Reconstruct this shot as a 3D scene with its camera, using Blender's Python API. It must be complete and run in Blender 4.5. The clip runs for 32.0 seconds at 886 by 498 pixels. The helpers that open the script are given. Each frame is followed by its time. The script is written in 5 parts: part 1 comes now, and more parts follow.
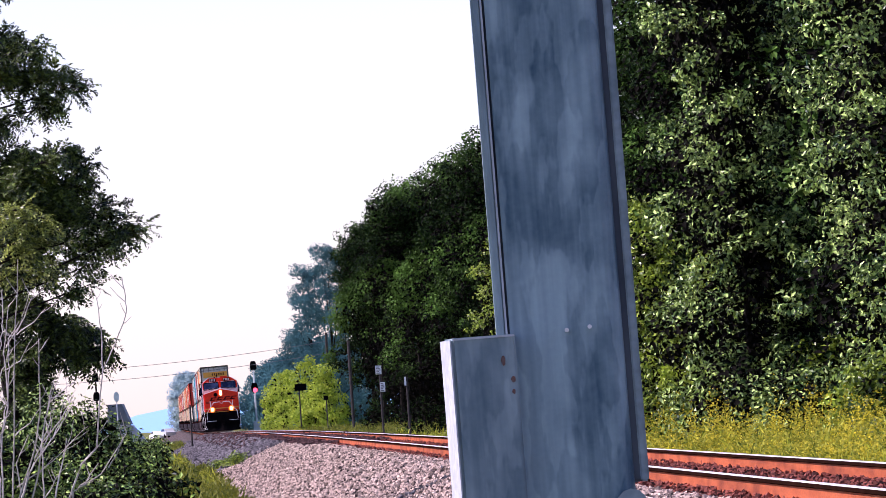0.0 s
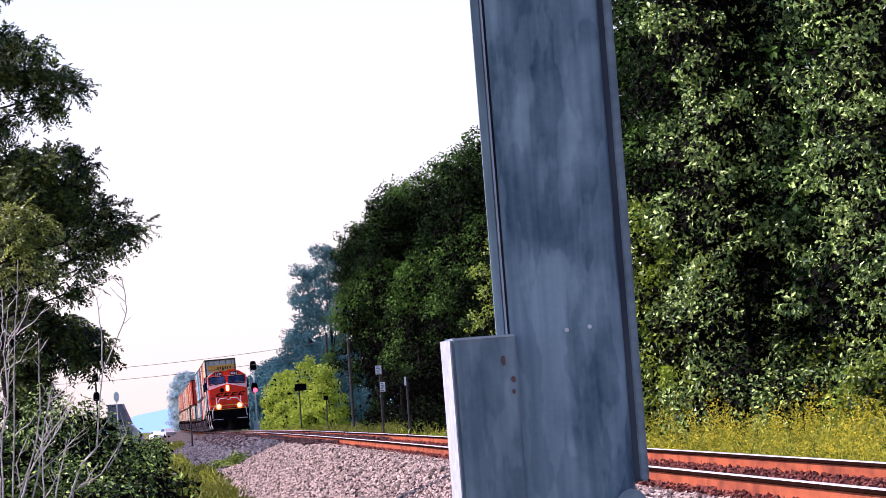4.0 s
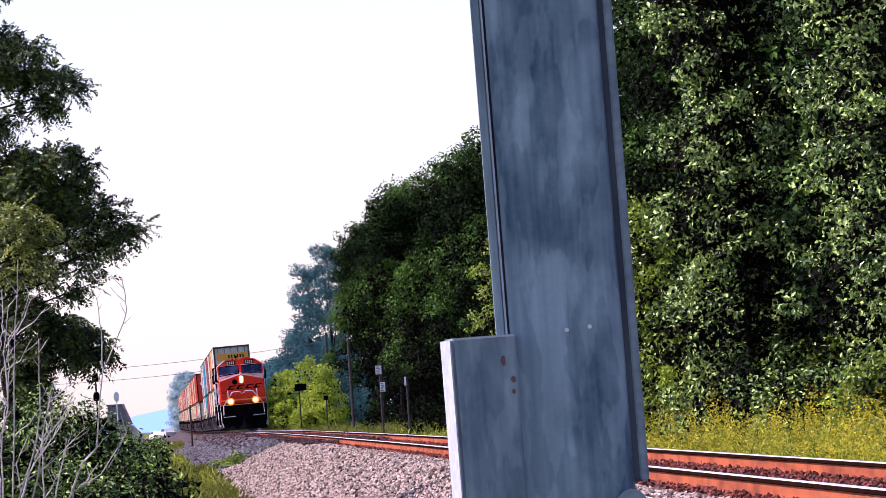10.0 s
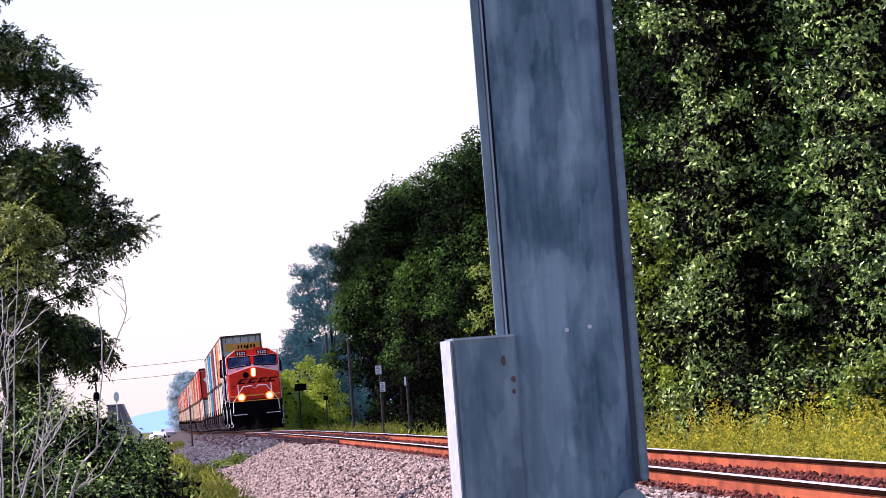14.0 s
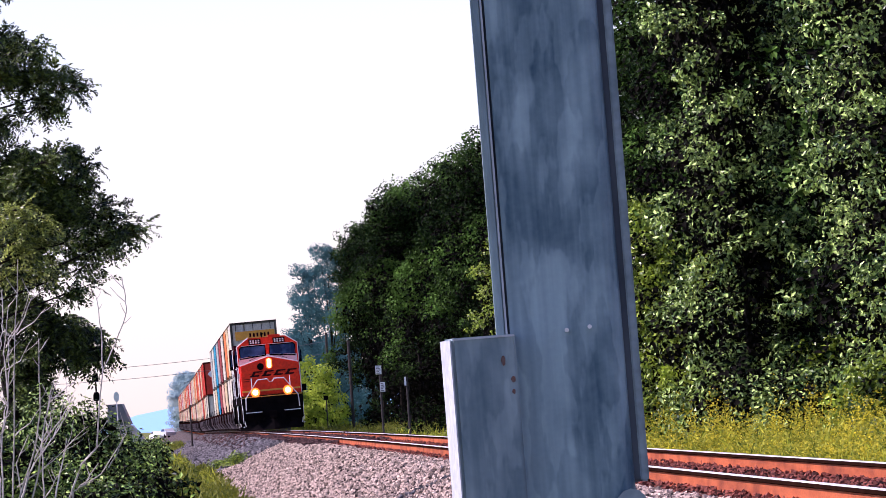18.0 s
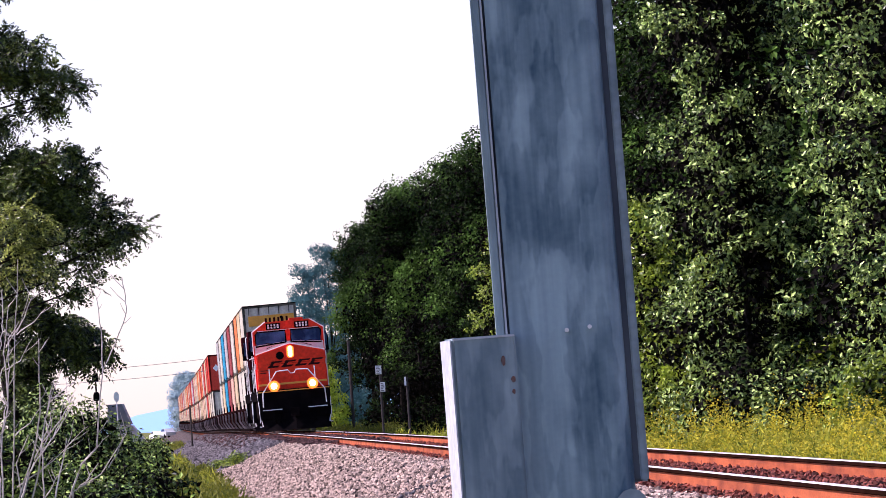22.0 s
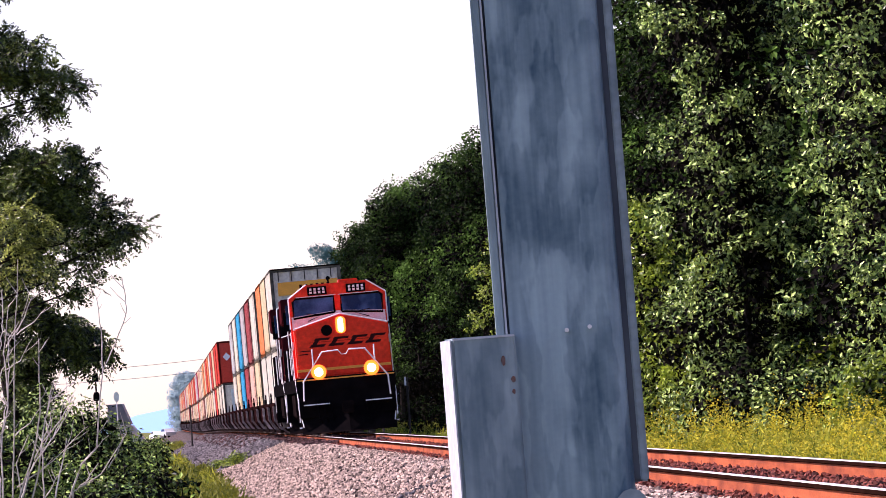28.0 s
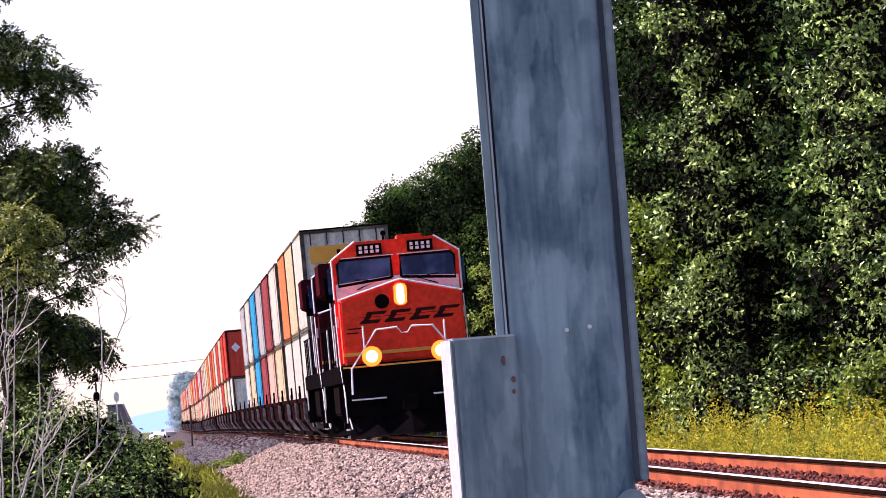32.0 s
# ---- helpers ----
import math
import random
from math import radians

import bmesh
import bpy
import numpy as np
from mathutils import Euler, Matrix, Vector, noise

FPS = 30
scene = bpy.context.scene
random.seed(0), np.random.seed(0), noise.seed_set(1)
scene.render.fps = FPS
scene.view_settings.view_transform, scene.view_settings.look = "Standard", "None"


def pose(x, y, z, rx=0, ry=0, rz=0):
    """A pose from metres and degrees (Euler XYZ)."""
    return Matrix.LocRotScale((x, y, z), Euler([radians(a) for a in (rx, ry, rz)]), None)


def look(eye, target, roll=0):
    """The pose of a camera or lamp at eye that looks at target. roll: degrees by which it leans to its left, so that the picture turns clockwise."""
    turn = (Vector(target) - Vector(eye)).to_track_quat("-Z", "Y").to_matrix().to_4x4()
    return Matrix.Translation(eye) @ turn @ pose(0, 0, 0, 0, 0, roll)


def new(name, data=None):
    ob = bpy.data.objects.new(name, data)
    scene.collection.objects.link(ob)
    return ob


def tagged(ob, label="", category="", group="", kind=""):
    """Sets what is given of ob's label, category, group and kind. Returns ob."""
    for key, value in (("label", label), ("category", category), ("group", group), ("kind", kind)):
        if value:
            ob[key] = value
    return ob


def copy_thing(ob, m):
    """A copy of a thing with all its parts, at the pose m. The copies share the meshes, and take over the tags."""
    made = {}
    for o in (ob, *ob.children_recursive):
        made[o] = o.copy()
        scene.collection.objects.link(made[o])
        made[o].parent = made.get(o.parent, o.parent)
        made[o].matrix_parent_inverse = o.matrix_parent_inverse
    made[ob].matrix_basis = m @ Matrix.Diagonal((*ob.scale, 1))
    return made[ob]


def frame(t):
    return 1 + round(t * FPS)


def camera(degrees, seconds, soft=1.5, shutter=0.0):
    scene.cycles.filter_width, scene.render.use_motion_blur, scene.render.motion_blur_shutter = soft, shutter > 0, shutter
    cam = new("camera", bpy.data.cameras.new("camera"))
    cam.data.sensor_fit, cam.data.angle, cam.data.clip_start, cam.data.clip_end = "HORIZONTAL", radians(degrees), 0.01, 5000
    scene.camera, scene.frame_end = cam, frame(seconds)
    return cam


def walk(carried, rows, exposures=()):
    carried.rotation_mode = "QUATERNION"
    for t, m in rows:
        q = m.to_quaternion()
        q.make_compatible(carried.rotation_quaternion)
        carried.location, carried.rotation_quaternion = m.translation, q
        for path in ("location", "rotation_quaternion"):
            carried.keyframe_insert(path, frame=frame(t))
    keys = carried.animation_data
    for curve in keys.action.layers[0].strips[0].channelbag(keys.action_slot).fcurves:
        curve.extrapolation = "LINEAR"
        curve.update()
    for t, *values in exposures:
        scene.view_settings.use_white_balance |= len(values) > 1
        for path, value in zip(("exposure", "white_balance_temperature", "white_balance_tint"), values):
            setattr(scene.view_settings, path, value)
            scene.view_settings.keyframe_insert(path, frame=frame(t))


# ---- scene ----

# ---------------------------------------------------------------- camera
EYE = (0.0, 0.0, 0.79)
cam = camera(6.411, 32.0, soft=0.6)
AIM = look(EYE, (18.5, 14000.0, 275.8), -3.85)
walk(cam, [(0.0, AIM), (32.0, AIM)], exposures=[(0.0, 0.85, 5640, 43), (19.0, 0.85, 5640, 43), (27.0, 0.98, 6050, 45), (32.0, 1.0, 6050, 45)])

# ---------------------------------------------------------------- light
world = bpy.data.worlds.new("sky")
scene.world = world
world.use_nodes = True
_n = world.node_tree.nodes
_sky = _n.new("ShaderNodeTexSky")
_sky.sky_type = "NISHITA"
_sky.sun_disc = False
_sky.sun_elevation = radians(46)
_sky.sun_rotation = radians(-88)
_sky.air_density, _sky.dust_density, _sky.ozone_density = 1.0, 0.3, 1.5
world.node_tree.links.new(_sky.outputs[0], _n["Background"].inputs[0])
_n["Background"].inputs[1].default_value = 0.099
sun = new("sun", bpy.data.lights.new("sun", "SUN"))
sun.data.energy, sun.data.angle, sun.data.color = 5.0, radians(0.6), (1.0, 0.90, 0.76)
sun.matrix_basis = look((-84, 3, 86), (0, 0, 0))


# ---------------------------------------------------------------- the line of the track
def track_x(y):
    return 6.085 - 0.03707 * y + 0.0335 * (y / 300.0) ** 2


def track_z(y):
    k = (min(y, 700.0) - 107.7) / 100.0
    z = 0.0740 * k - 0.02207 * k * k
    if y > 700:
        z -= 0.28 * (1 - math.exp(-(y - 700) / 150.0))
    return z


def track_turn(y):
    return math.degrees(math.atan(0.03707 - 2 * 0.0335 * y / 90000.0))


PROFILE = [(-400, -1.0), (-60, -1.0), (-25, -0.9), (-12, -0.95), (-8.5, -1.2), (-6.6, -1.42), (-5.0, -1.36), (-4.2, -1.12),
           (-1.75, -0.185), (1.75, -0.185), (3.4, -0.85), (5.0, -1.0), (7, -0.85), (12, -0.6), (40, -0.4), (400, -0.3)]


def profile(u):
    for (a, za), (b, zb) in zip(PROFILE, PROFILE[1:]):
        if u <= b:
            return za + (zb - za) * max(0.0, (u - a) / (b - a))
    return PROFILE[-1][1]


def ground_z(x, y):
    return track_z(max(y, 0)) + profile(x - track_x(max(y, 0)))


# ---------------------------------------------------------------- materials
def nodes_of(name):
    m = bpy.data.materials.new(name)
    m.use_nodes = True
    t = m.node_tree
    return m, t, t.nodes, t.links, t.nodes["Principled BSDF"]


def surface(name, colour, second=None, rough=0.6, metal=0.0, scale=3.0, fine=40.0, bump=0.15, wear=0.35, stretch=(1, 1, 1), vary=0.0, coat=0.0, spec=0.5):
    """Two colours mixed by broad stains, with fine grain, relief and uneven gloss."""
    m, t, n, l, b = nodes_of(name)
    second = second or tuple(c * 0.7 for c in colour)
    tc = n.new("ShaderNodeTexCoord")
    mp = n.new("ShaderNodeMapping")
    mp.inputs["Scale"].default_value = stretch
    l.new(tc.outputs["Object"], mp.inputs[0])
    broad, grain = n.new("ShaderNodeTexNoise"), n.new("ShaderNodeTexNoise")
    for k, s, d in ((broad, scale, 5.0), (grain, fine, 3.0)):
        k.inputs["Scale"].default_value, k.inputs["Detail"].default_value = s, d
        l.new(mp.outputs[0], k.inputs["Vector"])
    ramp = n.new("ShaderNodeMapRange")
    ramp.inputs["From Min"].default_value, ramp.inputs["From Max"].default_value = 0.42, 0.68
    ramp.inputs["To Max"].default_value = min(1.0, wear * 2)
    l.new(broad.outputs["Fac"], ramp.inputs["Value"])
    mix = n.new("ShaderNodeMix")
    mix.data_type = "RGBA"
    mix.inputs["A"].default_value, mix.inputs["B"].default_value = (*colour, 1), (*second, 1)
    l.new(ramp.outputs[0], mix.inputs["Factor"])
    hsv = n.new("ShaderNodeHueSaturation")
    l.new(mix.outputs["Result"], hsv.inputs["Color"])
    val = n.new("ShaderNodeMapRange")
    val.inputs["From Min"].default_value, val.inputs["From Max"].default_value = 0.3, 0.7
    val.inputs["To Min"].default_value, val.inputs["To Max"].default_value = 0.82, 1.14
    l.new(grain.outputs["Fac"], val.inputs["Value"])
    if vary:
        info = n.new("ShaderNodeObjectInfo")
        tone = n.new("ShaderNodeMapRange")
        tone.inputs["To Min"].default_value, tone.inputs["To Max"].default_value = 1 - vary, 1 + vary
        l.new(info.outputs["Random"], tone.inputs["Value"])
        mul = n.new("ShaderNodeMath")
        mul.operation = "MULTIPLY"
        l.new(val.outputs[0], mul.inputs[0])
        l.new(tone.outputs[0], mul.inputs[1])
        l.new(mul.outputs[0], hsv.inputs["Value"])
    else:
        l.new(val.outputs[0], hsv.inputs["Value"])
    l.new(hsv.outputs[0], b.inputs["Base Color"])
    rr = n.new("ShaderNodeMapRange")
    rr.inputs["To Min"].default_value, rr.inputs["To Max"].default_value = max(0.05, rough - 0.15), min(1, rough + 0.15)
    l.new(broad.outputs["Fac"], rr.inputs["Value"])
    l.new(rr.outputs[0], b.inputs["Roughness"])
    b.inputs["Metallic"].default_value = metal
    b.inputs["Coat Weight"].default_value = coat
    b.inputs["Specular IOR Level"].default_value = spec
    bp = n.new("ShaderNodeBump")
    bp.inputs["Strength"].default_value, bp.inputs["Distance"].default_value = bump, 0.02
    l.new(grain.outputs["Fac"], bp.inputs["Height"])
    l.new(bp.outputs[0], b.inputs["Normal"])
    return m


def leaf_material(name, dark, light, through_light=0.35, gloss=0.45, spec=0.18, patch=0.9, low=0.42, single=0.55, broad_part=0.45, rare=1.7):
    """Leaves that differ one by one and by patches, which paint in lit and dark clumps; some light passes through them.
    """
    m, t, n, l, b = nodes_of(name)
    geo = n.new("ShaderNodeNewGeometry")
    tc = n.new("ShaderNodeTexCoord")
    broad = n.new("ShaderNodeTexNoise")
    broad.inputs["Scale"].default_value = patch
    broad.inputs["Detail"].default_value = 3.0
    l.new(tc.outputs["Object"], broad.inputs["Vector"])
    add = n.new("ShaderNodeMath")
    add.operation = "MULTIPLY_ADD"
    add.inputs[1].default_value, add.inputs[2].default_value = single, 0.0
    odd = n.new("ShaderNodeMath")
    odd.operation = "POWER"
    odd.inputs[1].default_value = rare
    l.new(geo.outputs["Random Per Island"], odd.inputs[0])
    l.new(odd.outputs[0], add.inputs[0])
    mid = n.new("ShaderNodeMapRange")
    mid.inputs["From Min"].default_value, mid.inputs["From Max"].default_value = low, low + 0.2
    mid.inputs["To Max"].default_value = broad_part
    l.new(broad.outputs["Fac"], mid.inputs["Value"])
    l.new(mid.outputs[0], add.inputs[2])
    mix = n.new("ShaderNodeMix")
    mix.data_type = "RGBA"
    mix.inputs["A"].default_value, mix.inputs["B"].default_value = (*dark, 1), (*light, 1)
    l.new(add.outputs[0], mix.inputs["Factor"])
    l.new(mix.outputs["Result"], b.inputs["Base Color"])
    b.inputs["Roughness"].default_value = gloss
    b.inputs["Specular IOR Level"].default_value = spec
    tr = n.new("ShaderNodeBsdfTranslucent")
    l.new(mix.outputs["Result"], tr.inputs["Color"])
    sh = n.new("ShaderNodeMixShader")
    sh.inputs[0].default_value = through_light
    l.new(b.outputs[0], sh.inputs[1])
    l.new(tr.outputs[0], sh.inputs[2])
    l.new(sh.outputs[0], n["Material Output"].inputs["Surface"])
    return m


def glow(name, colour, strength):
    m, t, n, l, b = nodes_of(name)
    b.inputs["Base Color"].default_value = (*colour, 1)
    b.inputs["Emission Color"].default_value = (*colour, 1)
    b.inputs["Emission Strength"].default_value = strength
    return m


M_MAROON = surface("deep_maroon_paint", (0.055, 0.008, 0.010), (0.025, 0.007, 0.009), rough=0.5, scale=1.0, fine=20, bump=0.05, spec=0.0)
M_RED = surface("loco_orange_red", (0.86, 0.045, 0.010), (0.64, 0.032, 0.012), rough=0.38, scale=0.9, fine=9, bump=0.02, wear=0.25, spec=0.15)
M_EMBLEM = surface("emblem_dark_brown", (0.028, 0.006, 0.006), (0.05, 0.008, 0.007), rough=0.5, scale=2, spec=0.05)
M_BLACK = surface("loco_black", (0.004, 0.0035, 0.004), (0.009, 0.007, 0.007), rough=0.6, scale=2, wear=0.4, spec=0.0)
M_UNDER = surface("underframe_grime", (0.006, 0.0045, 0.0045), (0.016, 0.010, 0.009), rough=0.85, scale=3, wear=0.5, spec=0.0)
M_SILVER = surface("silver_grey_paint", (0.56, 0.65, 0.62), (0.41, 0.47, 0.45), rough=0.5, scale=2, wear=0.3)
M_WHITE = surface("white_paint", (0.78, 0.77, 0.75), (0.6, 0.57, 0.53), rough=0.45, scale=2, wear=0.3)
M_GOLD = surface("yellow_stripe", (0.85, 0.38, 0.03), (0.65, 0.28, 0.03), rough=0.45, scale=3, wear=0.3)
# The bluish second tone paints reflected sky into the dark glass.
M_PANE = surface("dark_glass_sky_tint", (0.006, 0.024, 0.08), (0.045, 0.13, 0.27), rough=0.2, bump=0.0, wear=0.5, scale=1.4, spec=0.12)
M_STEEL = surface("wheel_steel", (0.22, 0.2, 0.19), (0.12, 0.09, 0.07), rough=0.45, metal=0.7, scale=6)
M_LAMP = glow("headlight_warm", (1.0, 0.80, 0.45), 2.6)
M_HEAD = glow("headlight_white", (1.0, 0.74, 0.36), 2.4)
# Glow of the discs added behind the lenses as the lamps' orange halo.
M_HALO = glow("lamp_halo_orange", (1.0, 0.19, 0.008), 1.3)
M_REDLAMP = glow("signal_red", (1.0, 0.06, 0.08), 2.5)
M_RUST = surface("rusted_rail_side", (0.39, 0.10, 0.032), (0.17, 0.04, 0.017), rough=0.85, scale=3, fine=60, bump=0.3, wear=0.5, stretch=(1, 0.2, 1), spec=0.12)
# Near-black rust that also carries the shadow below the rail head.
M_RUSTDARK = surface("dark_rust_and_shade", (0.012, 0.005, 0.003), (0.03, 0.012, 0.008), rough=0.9, scale=5, fine=80, bump=0.2, spec=0.0)
M_RAILTOP = surface("polished_rail_head", (0.74, 0.68, 0.60), (0.58, 0.50, 0.42), rough=0.35, metal=0.2, scale=3, fine=60, bump=0.05)
M_TIE = surface("weathered_tie", (0.09, 0.06, 0.045), (0.2, 0.13, 0.09), rough=0.9, scale=4, fine=60, bump=0.5, stretch=(0.3, 1, 1), vary=0.3, spec=0.12)
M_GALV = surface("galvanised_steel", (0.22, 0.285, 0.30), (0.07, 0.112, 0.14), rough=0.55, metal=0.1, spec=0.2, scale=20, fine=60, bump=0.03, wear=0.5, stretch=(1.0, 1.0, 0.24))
M_GALVDARK = surface("dark_zinc", (0.045, 0.055, 0.07), (0.12, 0.135, 0.15), rough=0.6, spec=0.15, scale=12, fine=60, bump=0.05, stretch=(1, 1, 0.25))
# Pale zinc for the lip and for highlights painted on the bracket.
M_ZINC = surface("bright_edge_zinc", (0.42, 0.44, 0.46), (0.33, 0.35, 0.38), rough=0.5, scale=20, fine=80, spec=0.2)
M_STAIN = surface("rust_stain", (0.14, 0.062, 0.045), (0.15, 0.12, 0.115), rough=0.8, scale=90, fine=200)
M_GALV2 = surface("galvanised_angle", (0.225, 0.275, 0.29), (0.13, 0.172, 0.19), rough=0.6, metal=0.05, spec=0.2, scale=14, fine=90, bump=0.05, wear=0.4)
M_BARK = surface("bark", (0.012, 0.009, 0.007), (0.028, 0.021, 0.017), rough=0.95, scale=8, fine=50, bump=0.7, stretch=(1, 1, 0.25), spec=0.12)
# Near-black filler that stands in for the shade inside crowns.
M_SHADEFILL = surface("crown_shade_fill", (0.003, 0.0028, 0.002), (0.006, 0.005, 0.003), rough=0.95, scale=3, spec=0.05)
M_TWIG = surface("dead_bleached_twig", (0.44, 0.40, 0.35), (0.22, 0.19, 0.16), rough=0.85, scale=12, fine=60, bump=0.3)
M_POSTWOOD = surface("old_post", (0.03, 0.028, 0.028), (0.07, 0.06, 0.05), rough=0.85, scale=5, spec=0.12)
M_SIGN = surface("sign_white", (0.8, 0.8, 0.8), (0.6, 0.6, 0.6), rough=0.5, scale=4)
M_FADED = surface("faded_sign_ink", (0.12, 0.12, 0.13), (0.3, 0.3, 0.3), rough=0.7, scale=20)
M_SHED = surface("grey_shed_metal", (0.44, 0.46, 0.48), (0.3, 0.32, 0.35), rough=0.5, scale=0.6)
M_SHEDROOF = surface("dark_roof_metal", (0.09, 0.105, 0.13), (0.15, 0.165, 0.185), rough=0.6, scale=0.8)
M_WIRE = surface("line_wire", (0.12, 0.12, 0.13), rough=0.7)
# Rare pale leaves on near-black ones paint in glints and dark gaps.
L_WALL = leaf_material("wood_leaf", (0.006, 0.034, 0.005), (0.63, 0.84, 0.22), 0.06, 0.38, 0.18, 0.75, 0.46, 0.95, 0.23, 2.3)
# Raised yellow-green tones that paint sun onto saplings and weeds.
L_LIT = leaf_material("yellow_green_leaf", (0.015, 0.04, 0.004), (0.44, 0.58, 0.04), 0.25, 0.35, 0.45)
L_BRIGHT = leaf_material("young_tree_leaf", (0.17, 0.27, 0.012), (0.56, 0.64, 0.06), 0.45, 0.5)
# Dark copy of the wood's leaf tones; shade is put into the colour.
L_DARK = leaf_material("shade_toned_leaf", (0.0025, 0.009, 0.002), (0.12, 0.24, 0.035), 0.12, 0.6, 0.05, 0.25, 0.49, 0.14, 0.85)
# Blue and pale leaf tones put the distance haze into the colour.
L_BLUE = leaf_material("blue_haze_leaf", (0.045, 0.118, 0.128), (0.08, 0.20, 0.21), 0.2, 0.8, 0.03, 0.4, 0.45, 0.2, 0.6)
L_PALE = leaf_material("pale_haze_leaf", (0.37, 0.49, 0.51), (0.42, 0.54, 0.56), 0.4, 0.9, 0.0)
# Dark tones paint in the backlight; the row below is the sunlit copy.
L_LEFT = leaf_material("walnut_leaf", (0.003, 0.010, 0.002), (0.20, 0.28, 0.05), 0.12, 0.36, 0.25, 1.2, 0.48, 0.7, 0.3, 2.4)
L_LEFTLIT = leaf_material("sun_painted_leaf", (0.012, 0.024, 0.002), (0.56, 0.64, 0.12), 0.36, 0.4, 0.45, 5.0, 0.47, 0.8, 0.3, 2.2)
# A few pale leaves among near-black ones paint in sunlit spots.
L_SHRUB = leaf_material("shrub_leaf", (0.003, 0.014, 0.002), (0.46, 0.68, 0.12), 0.14, 0.45, 0.12, 1.4, 0.50, 0.8, 0.30, 4.6)
L_GOLDEN = leaf_material("goldenrod_leaf", (0.15, 0.17, 0.008), (0.88, 0.70, 0.025), 0.4, 0.7)
L_WEED = leaf_material("weed_leaf", (0.10, 0.13, 0.008), (0.86, 0.76, 0.06), 0.45, 0.7, patch=1.6)
L_GRASS = leaf_material("grass_blade", (0.05, 0.075, 0.008), (0.25, 0.25, 0.02), 0.3, 0.6)
# Brighter copy of the grass tones, with sunlight put into the colour.
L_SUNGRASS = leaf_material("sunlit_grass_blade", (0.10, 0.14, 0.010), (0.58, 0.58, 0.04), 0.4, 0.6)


def ground_material():
    m, t, n, l, b = nodes_of("meadow_soil")
    tc = n.new("ShaderNodeTexCoord")
    a, c = n.new("ShaderNodeTexNoise"), n.new("ShaderNodeTexNoise")
    a.inputs["Scale"].default_value, c.inputs["Scale"].default_value = 0.05, 6.0
    a.inputs["Detail"].default_value = 6
    for k in (a, c):
        l.new(tc.outputs["Object"], k.inputs["Vector"])
    mix = n.new("ShaderNodeMix")
    mix.data_type = "RGBA"
    mix.inputs["A"].default_value, mix.inputs["B"].default_value = (0.09, 0.12, 0.025, 1), (0.26, 0.25, 0.07, 1)
    l.new(a.outputs["Fac"], mix.inputs["Factor"])
    mix2 = n.new("ShaderNodeMix")
    mix2.data_type = "RGBA"
    mix2.blend_type = "MULTIPLY"
    mix2.inputs["Factor"].default_value = 0.6
    l.new(mix.outputs["Result"], mix2.inputs["A"])
    l.new(c.outputs["Color"], mix2.inputs["B"])
    l.new(mix2.outputs["Result"], b.inputs["Base Color"])
    b.inputs["Roughness"].default_value = 0.95
    b.inputs["Specular IOR Level"].default_value = 0.1
    bp = n.new("ShaderNodeBump")
    bp.inputs["Distance"].default_value = 0.1
    l.new(c.outputs["Fac"], bp.inputs["Height"])
    l.new(bp.outputs[0], b.inputs["Normal"])
    return m


def ballast_material(name, low, high, island):
    """Crushed rock: each stone has its own tone, or, on the bed below, cells of stone size."""
    m, t, n, l, b = nodes_of(name)
    mix = n.new("ShaderNodeMix")
    mix.data_type = "RGBA"
    mix.inputs["A"].default_value, mix.inputs["B"].default_value = (*low, 1), (*high, 1)
    if island:
        geo = n.new("ShaderNodeNewGeometry")
        l.new(geo.outputs["Random Per Island"], mix.inputs["Factor"])
    else:
        tc = n.new("ShaderNodeTexCoord")
        v = n.new("ShaderNodeTexVoronoi")
        v.inputs["Scale"].default_value = 13.0
        l.new(tc.outputs["Object"], v.inputs["Vector"])
        sep = n.new("ShaderNodeSeparateColor")
        l.new(v.outputs["Color"], sep.inputs[0])
        l.new(sep.outputs[0], mix.inputs["Factor"])
        bp = n.new("ShaderNodeBump")
        bp.inputs["Distance"].default_value = 0.06
        bp.invert = True
        l.new(v.outputs["Distance"], bp.inputs["Height"])
        l.new(bp.outputs[0], b.inputs["Normal"])
    l.new(mix.outputs["Result"], b.inputs["Base Color"])
    b.inputs["Roughness"].default_value = 0.9
    b.inputs["Specular IOR Level"].default_value = 0.15
    return m


